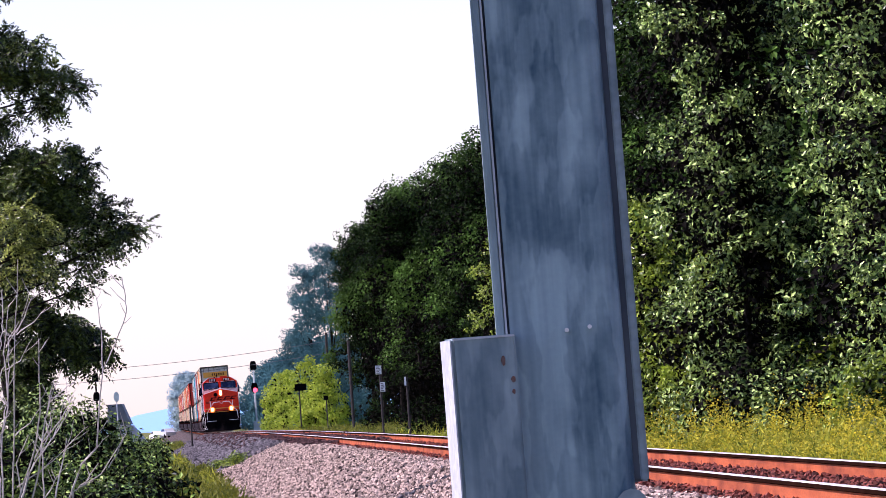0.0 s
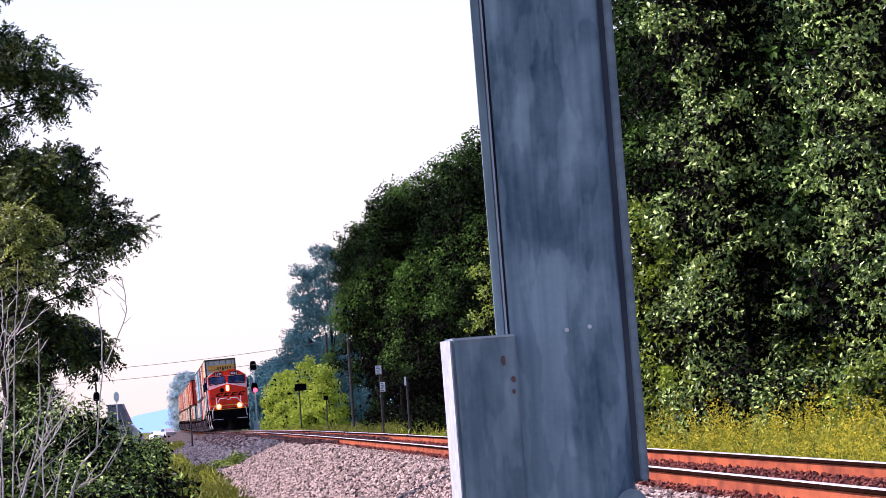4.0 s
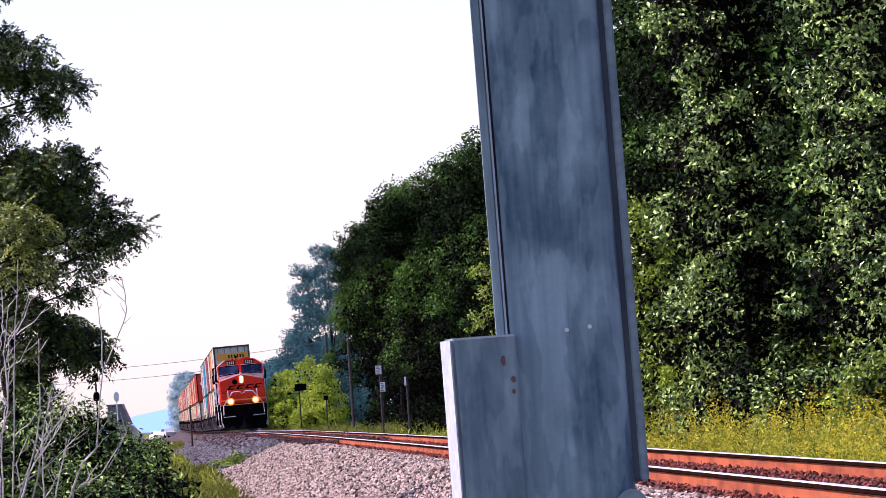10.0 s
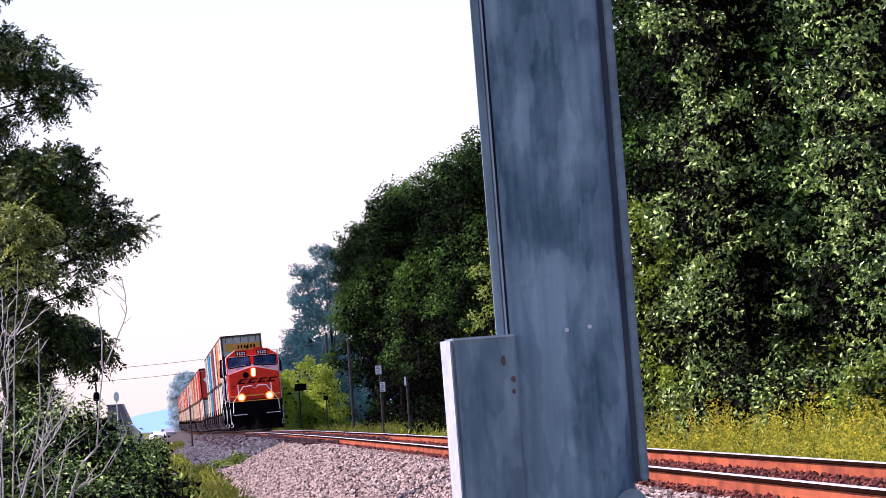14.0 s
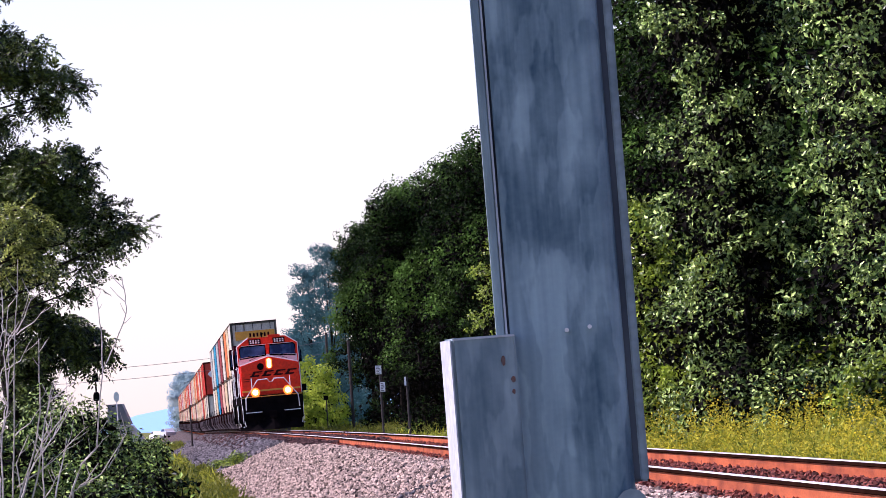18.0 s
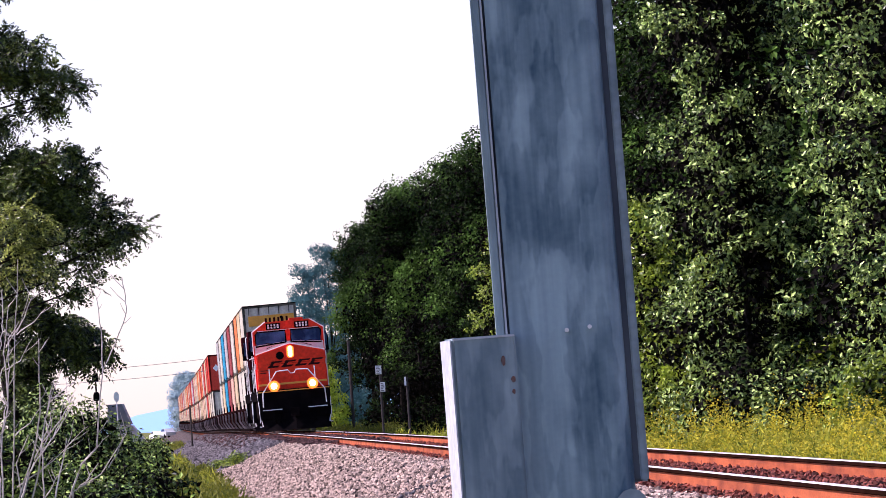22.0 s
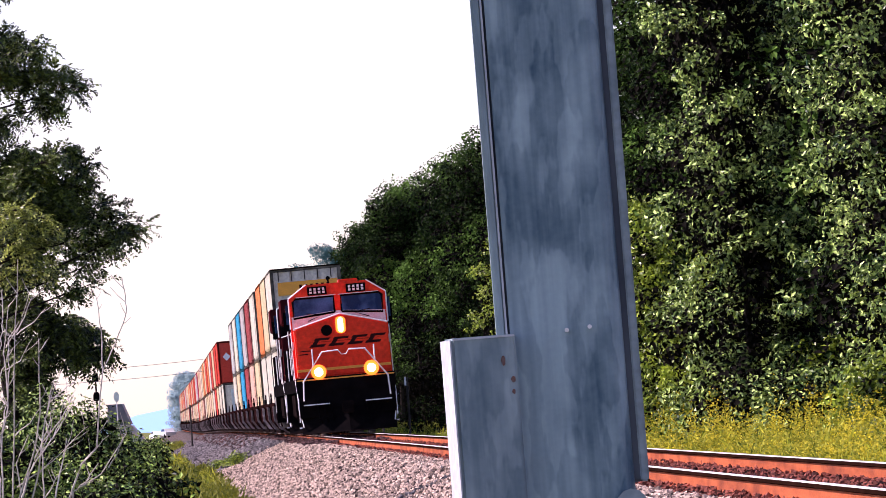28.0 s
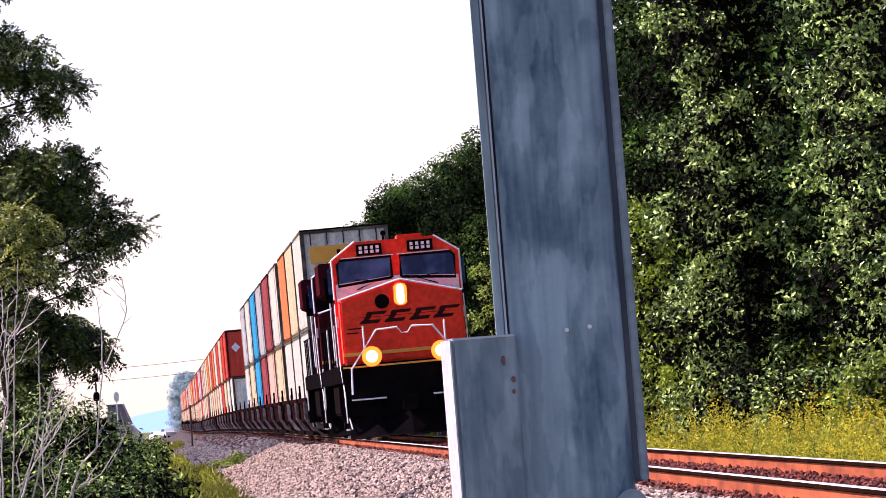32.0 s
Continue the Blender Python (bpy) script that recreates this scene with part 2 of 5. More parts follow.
def galvanised_material(name, dark, light):
    """Weathered zinc: broad cloudy blotches cut by narrow upright run marks, with faint crystal grain."""
    m, t, n, l, b = nodes_of(name)
    tc = n.new("ShaderNodeTexCoord")
    total = None
    for stretch, scale, low, high, share in (((1, 1, 0.55), 11.0, 0.43, 0.58, 0.46), ((1, 1, 0.045), 75.0, 0.36, 0.66, 0.26), ((1, 1, 0.30), 30.0, 0.49, 0.53, 0.22), ((1, 1, 1), 150.0, 0.3, 0.7, 0.08)):
        mp = n.new("ShaderNodeMapping")
        mp.inputs["Scale"].default_value = stretch
        l.new(tc.outputs["Object"], mp.inputs[0])
        k = n.new("ShaderNodeTexNoise")
        k.inputs["Scale"].default_value, k.inputs["Detail"].default_value = scale, 3.0
        l.new(mp.outputs[0], k.inputs["Vector"])
        r = n.new("ShaderNodeMapRange")
        r.inputs["From Min"].default_value, r.inputs["From Max"].default_value, r.inputs["To Max"].default_value = low, high, share
        l.new(k.outputs["Fac"], r.inputs["Value"])
        if total is None:
            total = r
            continue
        add = n.new("ShaderNodeMath")
        l.new(total.outputs[0], add.inputs[0])
        l.new(r.outputs[0], add.inputs[1])
        total = add
    mix = n.new("ShaderNodeMix")
    mix.data_type = "RGBA"
    mix.inputs["A"].default_value, mix.inputs["B"].default_value = (*dark, 1), (*light, 1)
    l.new(total.outputs[0], mix.inputs["Factor"])
    l.new(mix.outputs["Result"], b.inputs["Base Color"])
    b.inputs["Roughness"].default_value = 0.55
    b.inputs["Specular IOR Level"].default_value = 0.25
    return m


M_WEB = galvanised_material("streaked_galvanised_steel", (0.034, 0.078, 0.112), (0.30, 0.40, 0.42))
M_PLATE = galvanised_material("cloudy_galvanised_plate", (0.075, 0.122, 0.15), (0.29, 0.36, 0.37))
M_GROUND = ground_material()
M_DIRT = surface("reddish_dirt", (0.56, 0.33, 0.19), (0.44, 0.25, 0.15), rough=0.95, scale=0.6, fine=8, bump=0.2)
# The backdrop ridge glows by itself to give the blue of distance haze.
M_RIDGE = glow("ridge_haze_glow", (0.34, 0.57, 1.0), 0.60)
# Bed tones kept dark to paint shade between the loose stones.
M_BED = ballast_material("ballast_bed", (0.025, 0.019, 0.017), (0.11, 0.085, 0.075), False)
M_STONE = ballast_material("ballast_stone", (0.028, 0.02, 0.018), (0.66, 0.50, 0.38), True)
M_STONE_GREY = ballast_material("violet_grey_stone", (0.026, 0.024, 0.026), (0.21, 0.19, 0.19), True)
M_STONE_RUST = ballast_material("rust_dusted_stone", (0.012, 0.004, 0.003), (0.25, 0.075, 0.05), True)
M_STONE_DARK = ballast_material("dark_brown_stone", (0.012, 0.006, 0.006), (0.10, 0.05, 0.045), True)


# ---------------------------------------------------------------- mesh helpers
class Shape:
    """Collects simple solids into one mesh."""

    def __init__(self):
        self.v, self.f = [], []

    def add(self, verts, faces):
        k = len(self.v)
        self.v += [tuple(p) for p in verts]
        self.f += [tuple(i + k for i in q) for q in faces]
        return self

    def box(self, x0, x1, y0, y1, z0, z1):
        return self.add([(x, y, z) for z in (z0, z1) for y in (y0, y1) for x in (x0, x1)],
                        [(0, 2, 3, 1), (4, 5, 7, 6), (0, 1, 5, 4), (2, 6, 7, 3), (0, 4, 6, 2), (1, 3, 7, 5)])

    def prism(self, poly, y0, y1):
        """A polygon (x, z), counter-clockwise seen from -y, drawn out from y0 to y1."""
        n = len(poly)
        v = [(x, y0, z) for x, z in poly] + [(x, y1, z) for x, z in poly]
        f = [tuple(range(n)), tuple(range(2 * n - 1, n - 1, -1))]
        f += [(i, i + n, (i + 1) % n + n, (i + 1) % n) for i in range(n)]
        return self.add(v, f)

    def side(self, poly, x0, x1):
        """A polygon (y, z) drawn out from x0 to x1."""
        n = len(poly)
        v = [(x0, y, z) for y, z in poly] + [(x1, y, z) for y, z in poly]
        f = [tuple(range(n - 1, -1, -1)), tuple(range(n, 2 * n))]
        f += [((i + 1) % n, (i + 1) % n + n, i + n, i) for i in range(n)]
        return self.add(v, f)

    def tube(self, pts, r0, r1=None, n=6):
        r1 = r0 if r1 is None else r1
        pts = [Vector(p) for p in pts]
        v, f = [], []
        for i, p in enumerate(pts):
            d = (pts[min(i + 1, len(pts) - 1)] - pts[max(i - 1, 0)]).normalized()
            a = d.cross(Vector((0, 0, 1)) if abs(d.z) < 0.9 else Vector((1, 0, 0))).normalized()
            b = d.cross(a)
            r = r0 + (r1 - r0) * i / (len(pts) - 1)
            v += [p + (a * math.cos(k * 2 * math.pi / n) + b * math.sin(k * 2 * math.pi / n)) * r for k in range(n)]
        for i in range(len(pts) - 1):
            f += [(i * n + k, i * n + (k + 1) % n, (i + 1) * n + (k + 1) % n, (i + 1) * n + k) for k in range(n)]
        f += [tuple(range(n - 1, -1, -1)), tuple(range((len(pts) - 1) * n, len(pts) * n))]
        return self.add(v, f)

    def mesh(self, name, bevel=0.0, smooth=False):
        me = bpy.data.meshes.new(name)
        me.from_pydata(self.v, [], self.f)
        bm = bmesh.new()
        bm.from_mesh(me)
        bmesh.ops.recalc_face_normals(bm, faces=bm.faces)
        if bevel:
            bmesh.ops.bevel(bm, geom=bm.edges, offset=bevel, segments=2, affect="EDGES", clamp_overlap=True)
        bm.to_mesh(me)
        bm.free()
        if smooth:
            me.shade_smooth()
        return me


def part(name, shape, material, parent=None, label="", bevel=0.0, smooth=False):
    me = shape.mesh(name, bevel, smooth) if isinstance(shape, Shape) else shape
    if not me.materials:
        me.materials.append(material)
    ob = new(name, me)
    ob.parent = parent
    if label:
        tagged(ob, label)
    return ob


def thing(name, label, category, group="", m=None):
    ob = new(name)
    ob.empty_display_size = 0.3
    if m is not None:
        ob.matrix_basis = m
    return tagged(ob, label, category, group)


def quick_mesh(name, verts, faces, material):
    me = bpy.data.meshes.new(name)
    me.from_pydata(verts, [], faces)
    me.materials.append(material)
    return me


def leaf_mesh(name, pos, size, material, rng, long=2.0, droop=0.35, out=None, loose=0.55):
    """One four-cornered, creased leaf at each place; with out given, leaves face up and outwards from their clump."""
    n = len(pos)
    if out is None:
        axis = rng.normal(size=(n, 3))
        axis[:, 2] = axis[:, 2] * 0.6 - droop
        axis /= np.linalg.norm(axis, axis=1)[:, None]
        side = np.cross(axis, rng.normal(size=(n, 3)))
    else:
        face = out * 0.8 + np.array((0, 0, 0.55)) + rng.normal(size=(n, 3)) * loose
        face /= np.linalg.norm(face, axis=1)[:, None]
        axis = rng.normal(size=(n, 3)) + np.array((0, 0, -droop * 2))
        axis -= face * (axis * face).sum(1)[:, None]
        axis /= np.linalg.norm(axis, axis=1)[:, None] + 1e-9
        side = np.cross(axis, face)
    side /= np.linalg.norm(side, axis=1)[:, None] + 1e-9
    s = size * rng.uniform(0.6, 1.35, n)[:, None]
    up = np.cross(side, axis) * s * 0.12
    v = np.empty((n, 4, 3))
    v[:, 0] = pos
    v[:, 1] = pos + axis * s * 0.45 + side * s * 0.5 / long + up
    v[:, 2] = pos + axis * s
    v[:, 3] = pos + axis * s * 0.45 - side * s * 0.5 / long + up
    return quick_mesh(name, v.reshape(-1, 3), np.arange(n * 4).reshape(n, 4), material)


def clumps_to_points(clumps, per, rng, flat=0.7):
    """Leaf places round each clump's centre, thicker towards its rim, and the ways outwards."""
    out, ways = [], []
    for cx, cy, cz, r in clumps:
        k = max(6, int(per * r * r))
        d = rng.normal(size=(k, 3))
        d /= np.linalg.norm(d, axis=1)[:, None]
        ways.append(d.copy())
        d *= (rng.uniform(0.25, 1.0, k) ** 0.45 * r)[:, None]
        d[:, 2] *= flat
        out.append(d + (cx, cy, cz))
    return np.concatenate(out), np.concatenate(ways)


def foliage(name, clumps, per, size, leaf, rng, flat=0.7, long=1.8, droop=0.3, loose=0.62):
    pos, ways = clumps_to_points(clumps, per, rng, flat)
    return leaf_mesh(name, pos, size, leaf, rng, long, droop, ways, loose)


def tree(label, x, y, height, radius, leaf, per, size, rng, low=0.05, lobe=1.1, lobes=22, clump=0.42, group="", shape=0.6, trunk=0.16, limbs=5, long=1.7, inner=0.16, full=0.42, core_leaf=None, loose=0.62):
    """A trunk with limbs to rounded lobes; small leaf clumps sit on each lobe's rim, so that gaps stay between them."""
    z0 = ground_z(x, y)
    top = thing("tree", label, "tree", group, pose(x, y, z0 - 0.05))
    lean = rng.uniform(-0.5, 0.5, 2)
    centres, clumps, core = [], [], []
    for i in range(lobes):
        h = low + (1 - low) * (i + rng.uniform(0, 1)) / lobes
        w = radius * max(0.25, math.sin(math.pi * min(0.97, max(0.10, h)) ** shape)) ** 0.7
        a = i * 2.4 + rng.uniform(-0.5, 0.5)
        q = rng.uniform(0.55, 1.0)
        r = lobe * rng.uniform(0.7, 1.25)
        c = (math.cos(a) * w * q + lean[0] * h, math.sin(a) * w * q + lean[1] * h, max(r * 0.5, height * h - r * 0.5))
        centres.append(c)
        core.append((*c, r * 0.85))
        for k in range(max(6, int(9 * (r / clump) ** 2 * full))):
            d = Vector(rng.normal(size=3)).normalized()
            if d.z < -0.55:
                d.z *= -0.5
            rr = r * rng.uniform(0.8, 1.12)
            clumps.append((c[0] + d.x * rr, c[1] + d.y * rr, max(0.15, c[2] + d.z * rr * 0.85), clump * rng.uniform(0.55, 1.3)))
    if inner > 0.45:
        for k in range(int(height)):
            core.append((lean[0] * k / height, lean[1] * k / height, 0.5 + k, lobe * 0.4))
    part("trunk", Shape().tube([(0, 0, 0), (lean[0] * 0.3, lean[1] * 0.3, height * 0.4), (lean[0] * 0.9, lean[1] * 0.9, height * 0.9)], trunk, trunk * 0.15, 7), M_BARK, top)
    for cx, cy, cz in centres[:: max(1, lobes // limbs)]:
        zb = cz * rng.uniform(0.45, 0.75)
        part("limb", Shape().tube([(lean[0] * 0.6, lean[1] * 0.6, zb), (cx * 0.5, cy * 0.5, zb * 0.45 + cz * 0.55), (cx, cy, cz)], trunk * 0.4, 0.015, 5), M_BARK, top)
    part("crown", foliage("crown", clumps, per, size, leaf, rng, 0.75, long, 0.3, loose), leaf, top)
    # Core filled near-black for painted shade, or with core_leaf where given.
    deep = core_leaf or M_SHADEFILL
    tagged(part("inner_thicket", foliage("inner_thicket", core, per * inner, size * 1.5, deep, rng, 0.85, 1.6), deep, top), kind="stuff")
    return top


def leaves_along(name, base, axis, face, size, material, rng, long):
    """One creased leaf at each base, lying along its axis and facing its face."""
    n = len(base)
    axis = axis / (np.linalg.norm(axis, axis=1)[:, None] + 1e-9)
    side = np.cross(axis, face)
    side /= np.linalg.norm(side, axis=1)[:, None] + 1e-9
    s = size * rng.uniform(0.7, 1.3, n)[:, None]
    fold = np.cross(side, axis) * s * 0.10
    v = np.empty((n, 4, 3))
    v[:, 0] = base
    v[:, 1] = base + axis * s * 0.45 + side * s * 0.5 / long + fold
    v[:, 2] = base + axis * s
    v[:, 3] = base + axis * s * 0.45 - side * s * 0.5 / long + fold
    return quick_mesh(name, v.reshape(-1, 3), np.arange(n * 4).reshape(n, 4), material)


def feathered(name, starts, ways, length, count, size, material, rng, sag=0.5):
    """Feathered sprays: a stalk from each start bends down along its way, with leaflets in pairs on both sides."""
    k = len(starts)
    t = np.linspace(0.12, 1.0, count)[None, :, None]
    span = length * rng.uniform(0.65, 1.25, (k, 1, 1))
    way = ways[:, None, :] / np.linalg.norm(ways, axis=1)[:, None, None]
    pos = starts[:, None, :] + way * t * span + np.array((0, 0, -1.0)) * (t ** 2) * span * sag
    run = way + np.array((0, 0, -1.0)) * 2 * t * sag
    run /= np.linalg.norm(run, axis=2)[:, :, None]
    across = np.cross(run, np.array((0, 0, 1.0)) + rng.normal(0, 0.45, (k, 1, 3)))
    across /= np.linalg.norm(across, axis=2)[:, :, None] + 1e-9
    flip = np.where(np.arange(count) % 2, 1.0, -1.0)[None, :, None]
    axis = run * 0.55 + across * flip + rng.normal(0, 0.28, pos.shape) + np.array((0, 0, -0.25))
    face = np.cross(across, run) + rng.normal(0, 0.4, pos.shape)
    face *= np.sign(face[:, :, 2:3] + 1e-6)
    return leaves_along(name, pos.reshape(-1, 3), axis.reshape(-1, 3), face.reshape(-1, 3), size, material, rng, 2.3)


def bough_tree(label, x, y, trunk_top, boughs, leaf, per, size, rng, reach=0.5, trunk=0.16, sag=0.45):
    """An open tree: each bough runs from the trunk to a tip and carries twigs with feathered leaf sprays."""
    z0 = ground_z(x, y)
    top = thing("tree", label, "tree", "", pose(x, y, z0 - 0.05))
    part("trunk", Shape().tube([(0, 0, 0), (0.15, 0, trunk_top * 0.5), (-0.1, 0, trunk_top)], trunk, trunk * 0.3, 8), M_BARK, top)
    for tip_x, tip_z, dy, r in boughs:
        tx, tz = tip_x - x, tip_z - z0
        zb = tz - 0.40 * abs(tx) * rng.uniform(0.5, 1.1)
        pts = [Vector((0, 0, zb)), Vector((tx * 0.55, dy * 0.5, zb * 0.45 + tz * 0.55 + 0.06)), Vector((tx, dy, tz))]
        wood = Shape().tube(pts, 0.026, 0.006, 5)
        starts, ways = [], []
        for k in range(max(4, int(per * r))):
            t = 1 - reach * rng.uniform(0, 1) ** 1.4
            p = pts[1].lerp(pts[2], max(0, 2 * t - 1)) if t > 0.5 else pts[0].lerp(pts[1], 2 * t)
            out = Vector((rng.normal(0.35, 0.8), rng.normal(0, 0.8), rng.normal(0.12, 0.4))).normalized()
            q = p + out * r * rng.uniform(0.1, 0.75)
            wood.tube([p, (p + q) / 2 + Vector((0, 0, 0.02)), q], 0.006, 0.002, 3)
            for e in range(3):
                starts.append(q - (q - p) * rng.uniform(0, 0.5))
                ways.append(out + Vector(rng.normal(0, 0.55, 3)))
        b = part("bough", wood, M_BARK, top)
        part("foliage", feathered("foliage", np.array(starts), np.array(ways), 0.27, 19, size, leaf, rng, sag), leaf, b)
    return top


def bush(label, x, y, height, radius, leaf, per, size, rng, clump=0.3, n=26, group="shrubs beside the line"):
    z0 = ground_z(x, y)
    top = thing("shrub", label, "shrub", group, pose(x, y, z0 - 0.05))
    clumps = []
    for i in range(n):
        a, q = rng.uniform(0, 2 * math.pi), rng.uniform(0.2, 1) ** 0.6
        h = rng.uniform(0.1, 1.0)
        w = radius * (1 - 0.5 * h * h) * q
        clumps.append((math.cos(a) * w, math.sin(a) * w, h * height * (1 - 0.25 * q), clump * rng.uniform(0.6, 1.4)))
    for cx, cy, cz, r in clumps[:5]:
        part("stem", Shape().tube([(cx * 0.1, cy * 0.1, 0), (cx * 0.6, cy * 0.6, cz * 0.6), (cx, cy, cz)], 0.02, 0.006, 5), M_BARK, top)
    part("foliage", foliage("foliage", clumps, per, size, leaf, rng, 0.8, 1.9, 0.1), leaf, top)
    # The same near-black filler paints shade into taller shrubs.
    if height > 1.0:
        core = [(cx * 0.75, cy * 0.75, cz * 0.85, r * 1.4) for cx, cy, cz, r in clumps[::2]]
        tagged(part("inner_thicket", foliage("inner_thicket", core, per * 0.5, max(size * 1.5, 0.12), M_SHADEFILL, rng, 0.85, 1.6), M_SHADEFILL, top), kind="stuff")
    return top


def dead_shrub(y, lines, rng):
    """Bare stems that follow slender bent lines (x, z), each with a few short side twigs."""
    x0 = lines[0][0][0]
    z0 = ground_z(x0, y)
    top = thing("dead_shrub", "bare bleached twigs of a dead shrub in the verge", "shrub", "dead shrubs", pose(x0, y, z0 - 0.05))
    base = Vector((x0, 0, z0 - 0.05))
    for k, line in enumerate(lines):
        deep = rng.normal(0, 0.05)
        pts = [Vector((x, deep * i, z)) - base for i, (x, z) in enumerate(line)]
        low = min(z for x, z in line)
        if low < 0.27:
            pts = [Vector((pts[0].x * 0.6, 0, 0))] + pts
        fine = []
        for a, b in zip(pts, pts[1:]):
            fine += [a.lerp(b, e / 3) + Vector(rng.normal(0, 0.004, 3)) for e in range(3)]
        fine.append(pts[-1])
        thick = 0.0094 if low < 0.27 else 0.0062
        s = Shape().tube(fine, thick, thick * 0.35, 5)
        for e in range(max(1, len(fine) // 4)):
            i = int(rng.integers(len(fine) // 3, len(fine)))
            d = (fine[i] - fine[i - 1]).normalized() + Vector((rng.choice((-0.8, 0.8)), rng.normal(0, 0.3), 0.15))
            q = fine[i] + d.normalized() * rng.uniform(0.06, 0.2)
            s.tube([fine[i], (fine[i] + q) / 2 + Vector((0, 0, -0.008)), q], thick * 0.45, 0.0015, 4)
        part("stem", s, M_TWIG, top)
    return top


def wild_stems(x, count, tall, rng):
    """Slender stems that fan out from one root, lean towards the track and fork once or twice."""
    lines = []
    for k in range(count):
        px, pz, way = x + rng.normal(0, 0.06), 0.22, rng.uniform(0.0, 0.5)
        line = [(px, pz)]
        while pz < tall * rng.uniform(0.75, 1.15):
            step = rng.uniform(0.14, 0.26)
            px, pz = px + math.sin(way) * step, pz + math.cos(way) * step
            way += rng.normal(0.02, 0.14)
            line.append((px, pz))
        lines.append(line)
        if len(line) > 3:
            fx, fz = line[len(line) // 2]
            turn = rng.choice((-0.55, 0.6))
            lines.append([(fx, fz), (fx + 0.11 * turn, fz + 0.13), (fx + 0.19 * turn, fz + 0.30)])
    return lines


TWIGS_TALL = [[(-3.26, 0.2), (-3.13, 0.49), (-2.99, 0.63), (-2.95, 0.96), (-2.9, 1.29), (-2.77, 1.5), (-2.66, 1.75), (-2.66, 1.91), (-2.68, 2.07)], [(-2.9, 1.29), (-2.89, 1.62), (-2.91, 1.9), (-2.95, 1.99)],
              [(-3.12, 0.49), (-3.02, 0.59), (-2.88, 0.72)], [(-3.23, 0.25), (-3.11, 0.34), (-2.99, 0.49)], [(-3.22, 0.26), (-2.97, 0.39), (-2.73, 0.73)], [(-2.91, 0.45), (-2.83, 0.54), (-2.76, 0.67)]]
TWIGS_EDGE = [[(-3.74, 0.23), (-3.69, 0.83), (-3.64, 1.41), (-3.55, 2.28)], [(-3.62, 1.65), (-3.51, 1.86), (-3.43, 2.04)], [(-3.62, 1.64), (-3.46, 1.74), (-3.36, 1.84)], [(-3.62, 1.58), (-3.69, 1.65), (-3.75, 1.75)],
              [(-3.83, 0.23), (-3.8, 0.79), (-3.74, 1.03), (-3.75, 1.49), (-3.69, 1.89)], [(-3.72, 1.53), (-3.58, 1.72), (-3.48, 1.98)], [(-3.73, 1.34), (-3.6, 1.41), (-3.48, 1.59)], [(-3.69, 0.78), (-3.55, 0.87), (-3.45, 1.0)]]
TWIGS_LOW = [[(-3.58, 0.22), (-3.51, 0.43), (-3.43, 0.82), (-3.36, 1.06), (-3.25, 1.3)], [(-3.36, 1.07), (-3.28, 1.09), (-3.2, 1.12)], [(-3.4, 0.95), (-3.35, 1.15), (-3.3, 1.26)], [(-3.37, 1.04), (-3.25, 1.14), (-3.14, 1.21)],
             [(-3.7, 0.33), (-3.51, 0.44), (-3.34, 0.56), (-3.15, 0.74), (-3.05, 0.81)], [(-3.69, 0.22), (-3.53, 0.62), (-3.45, 0.97), (-3.44, 1.23), (-3.42, 1.59)], [(-3.47, 0.21), (-3.4, 0.31), (-3.34, 0.41)],
             [(-3.66, 0.22), (-3.69, 0.53), (-3.57, 0.77)]]


# ---------------------------------------------------------------- ground and track
def strip_rows(y0, y1, first, grow):
    y, step, out = y0, first, []
    while y < y1:
        out.append(y)
        y += step
        step *= grow
    return out + [y1]


def sheet(name, ys, us, height, material):
    v = [(track_x(max(y, 0)) + u, y, height(u, y)) for y in ys for u in us]
    w = len(us)
    f = [(i * w + j, i * w + j + 1, (i + 1) * w + j + 1, (i + 1) * w + j) for i in range(len(ys) - 1) for j in range(w - 1)]
    me = quick_mesh(name, v, f, material)
    me.shade_smooth()
    return new(name, me)


def ground():
    us = [-900, -400, -200, -100, -60, -40, -25, -18, -12, -10, -8.5, -7.5, -6.6, -5.8, -5, -4.2, -3, -1.75, 0, 1.75, 2.6, 3.4, 5, 7, 9, 12, 20, 40, 100, 300, 900]

    def h(u, y):
        base = track_z(max(y, 0)) + profile(u)
        if -5.0 < u < 3.3:
            base -= 0.12
        if y > 1500:
            base -= (y - 1500) * 0.0006
        if abs(u) > 5:
            base += 0.10 * noise.noise(Vector((u * 0.3, y * 0.12, 0)))
        return base

    tagged(sheet("ground", strip_rows(-40, 4600, 2.0, 1.012), us, h, M_GROUND), "grassy field and verge beside the railway line", "ground", kind="structure")


def ballast():
    us = [-4.9, -4.5, -4.0, -3.4, -2.8, -2.2, -1.75, -1.2, 0, 1.2, 1.75, 2.3, 2.8, 3.3]

    def h(u, y):
        return track_z(max(y, 0)) + profile(u) - 0.015 + 0.035 * noise.noise(Vector((u * 1.3, y * 0.5, 3)))

    bed = sheet("ballast_bed", strip_rows(-20, 2400, 1.0, 1.012), us, h, M_BED)
    tagged(bed, "crushed stone ballast bed carrying the track, darkened as shade between stones", "ballast", kind="structure")
    return bed


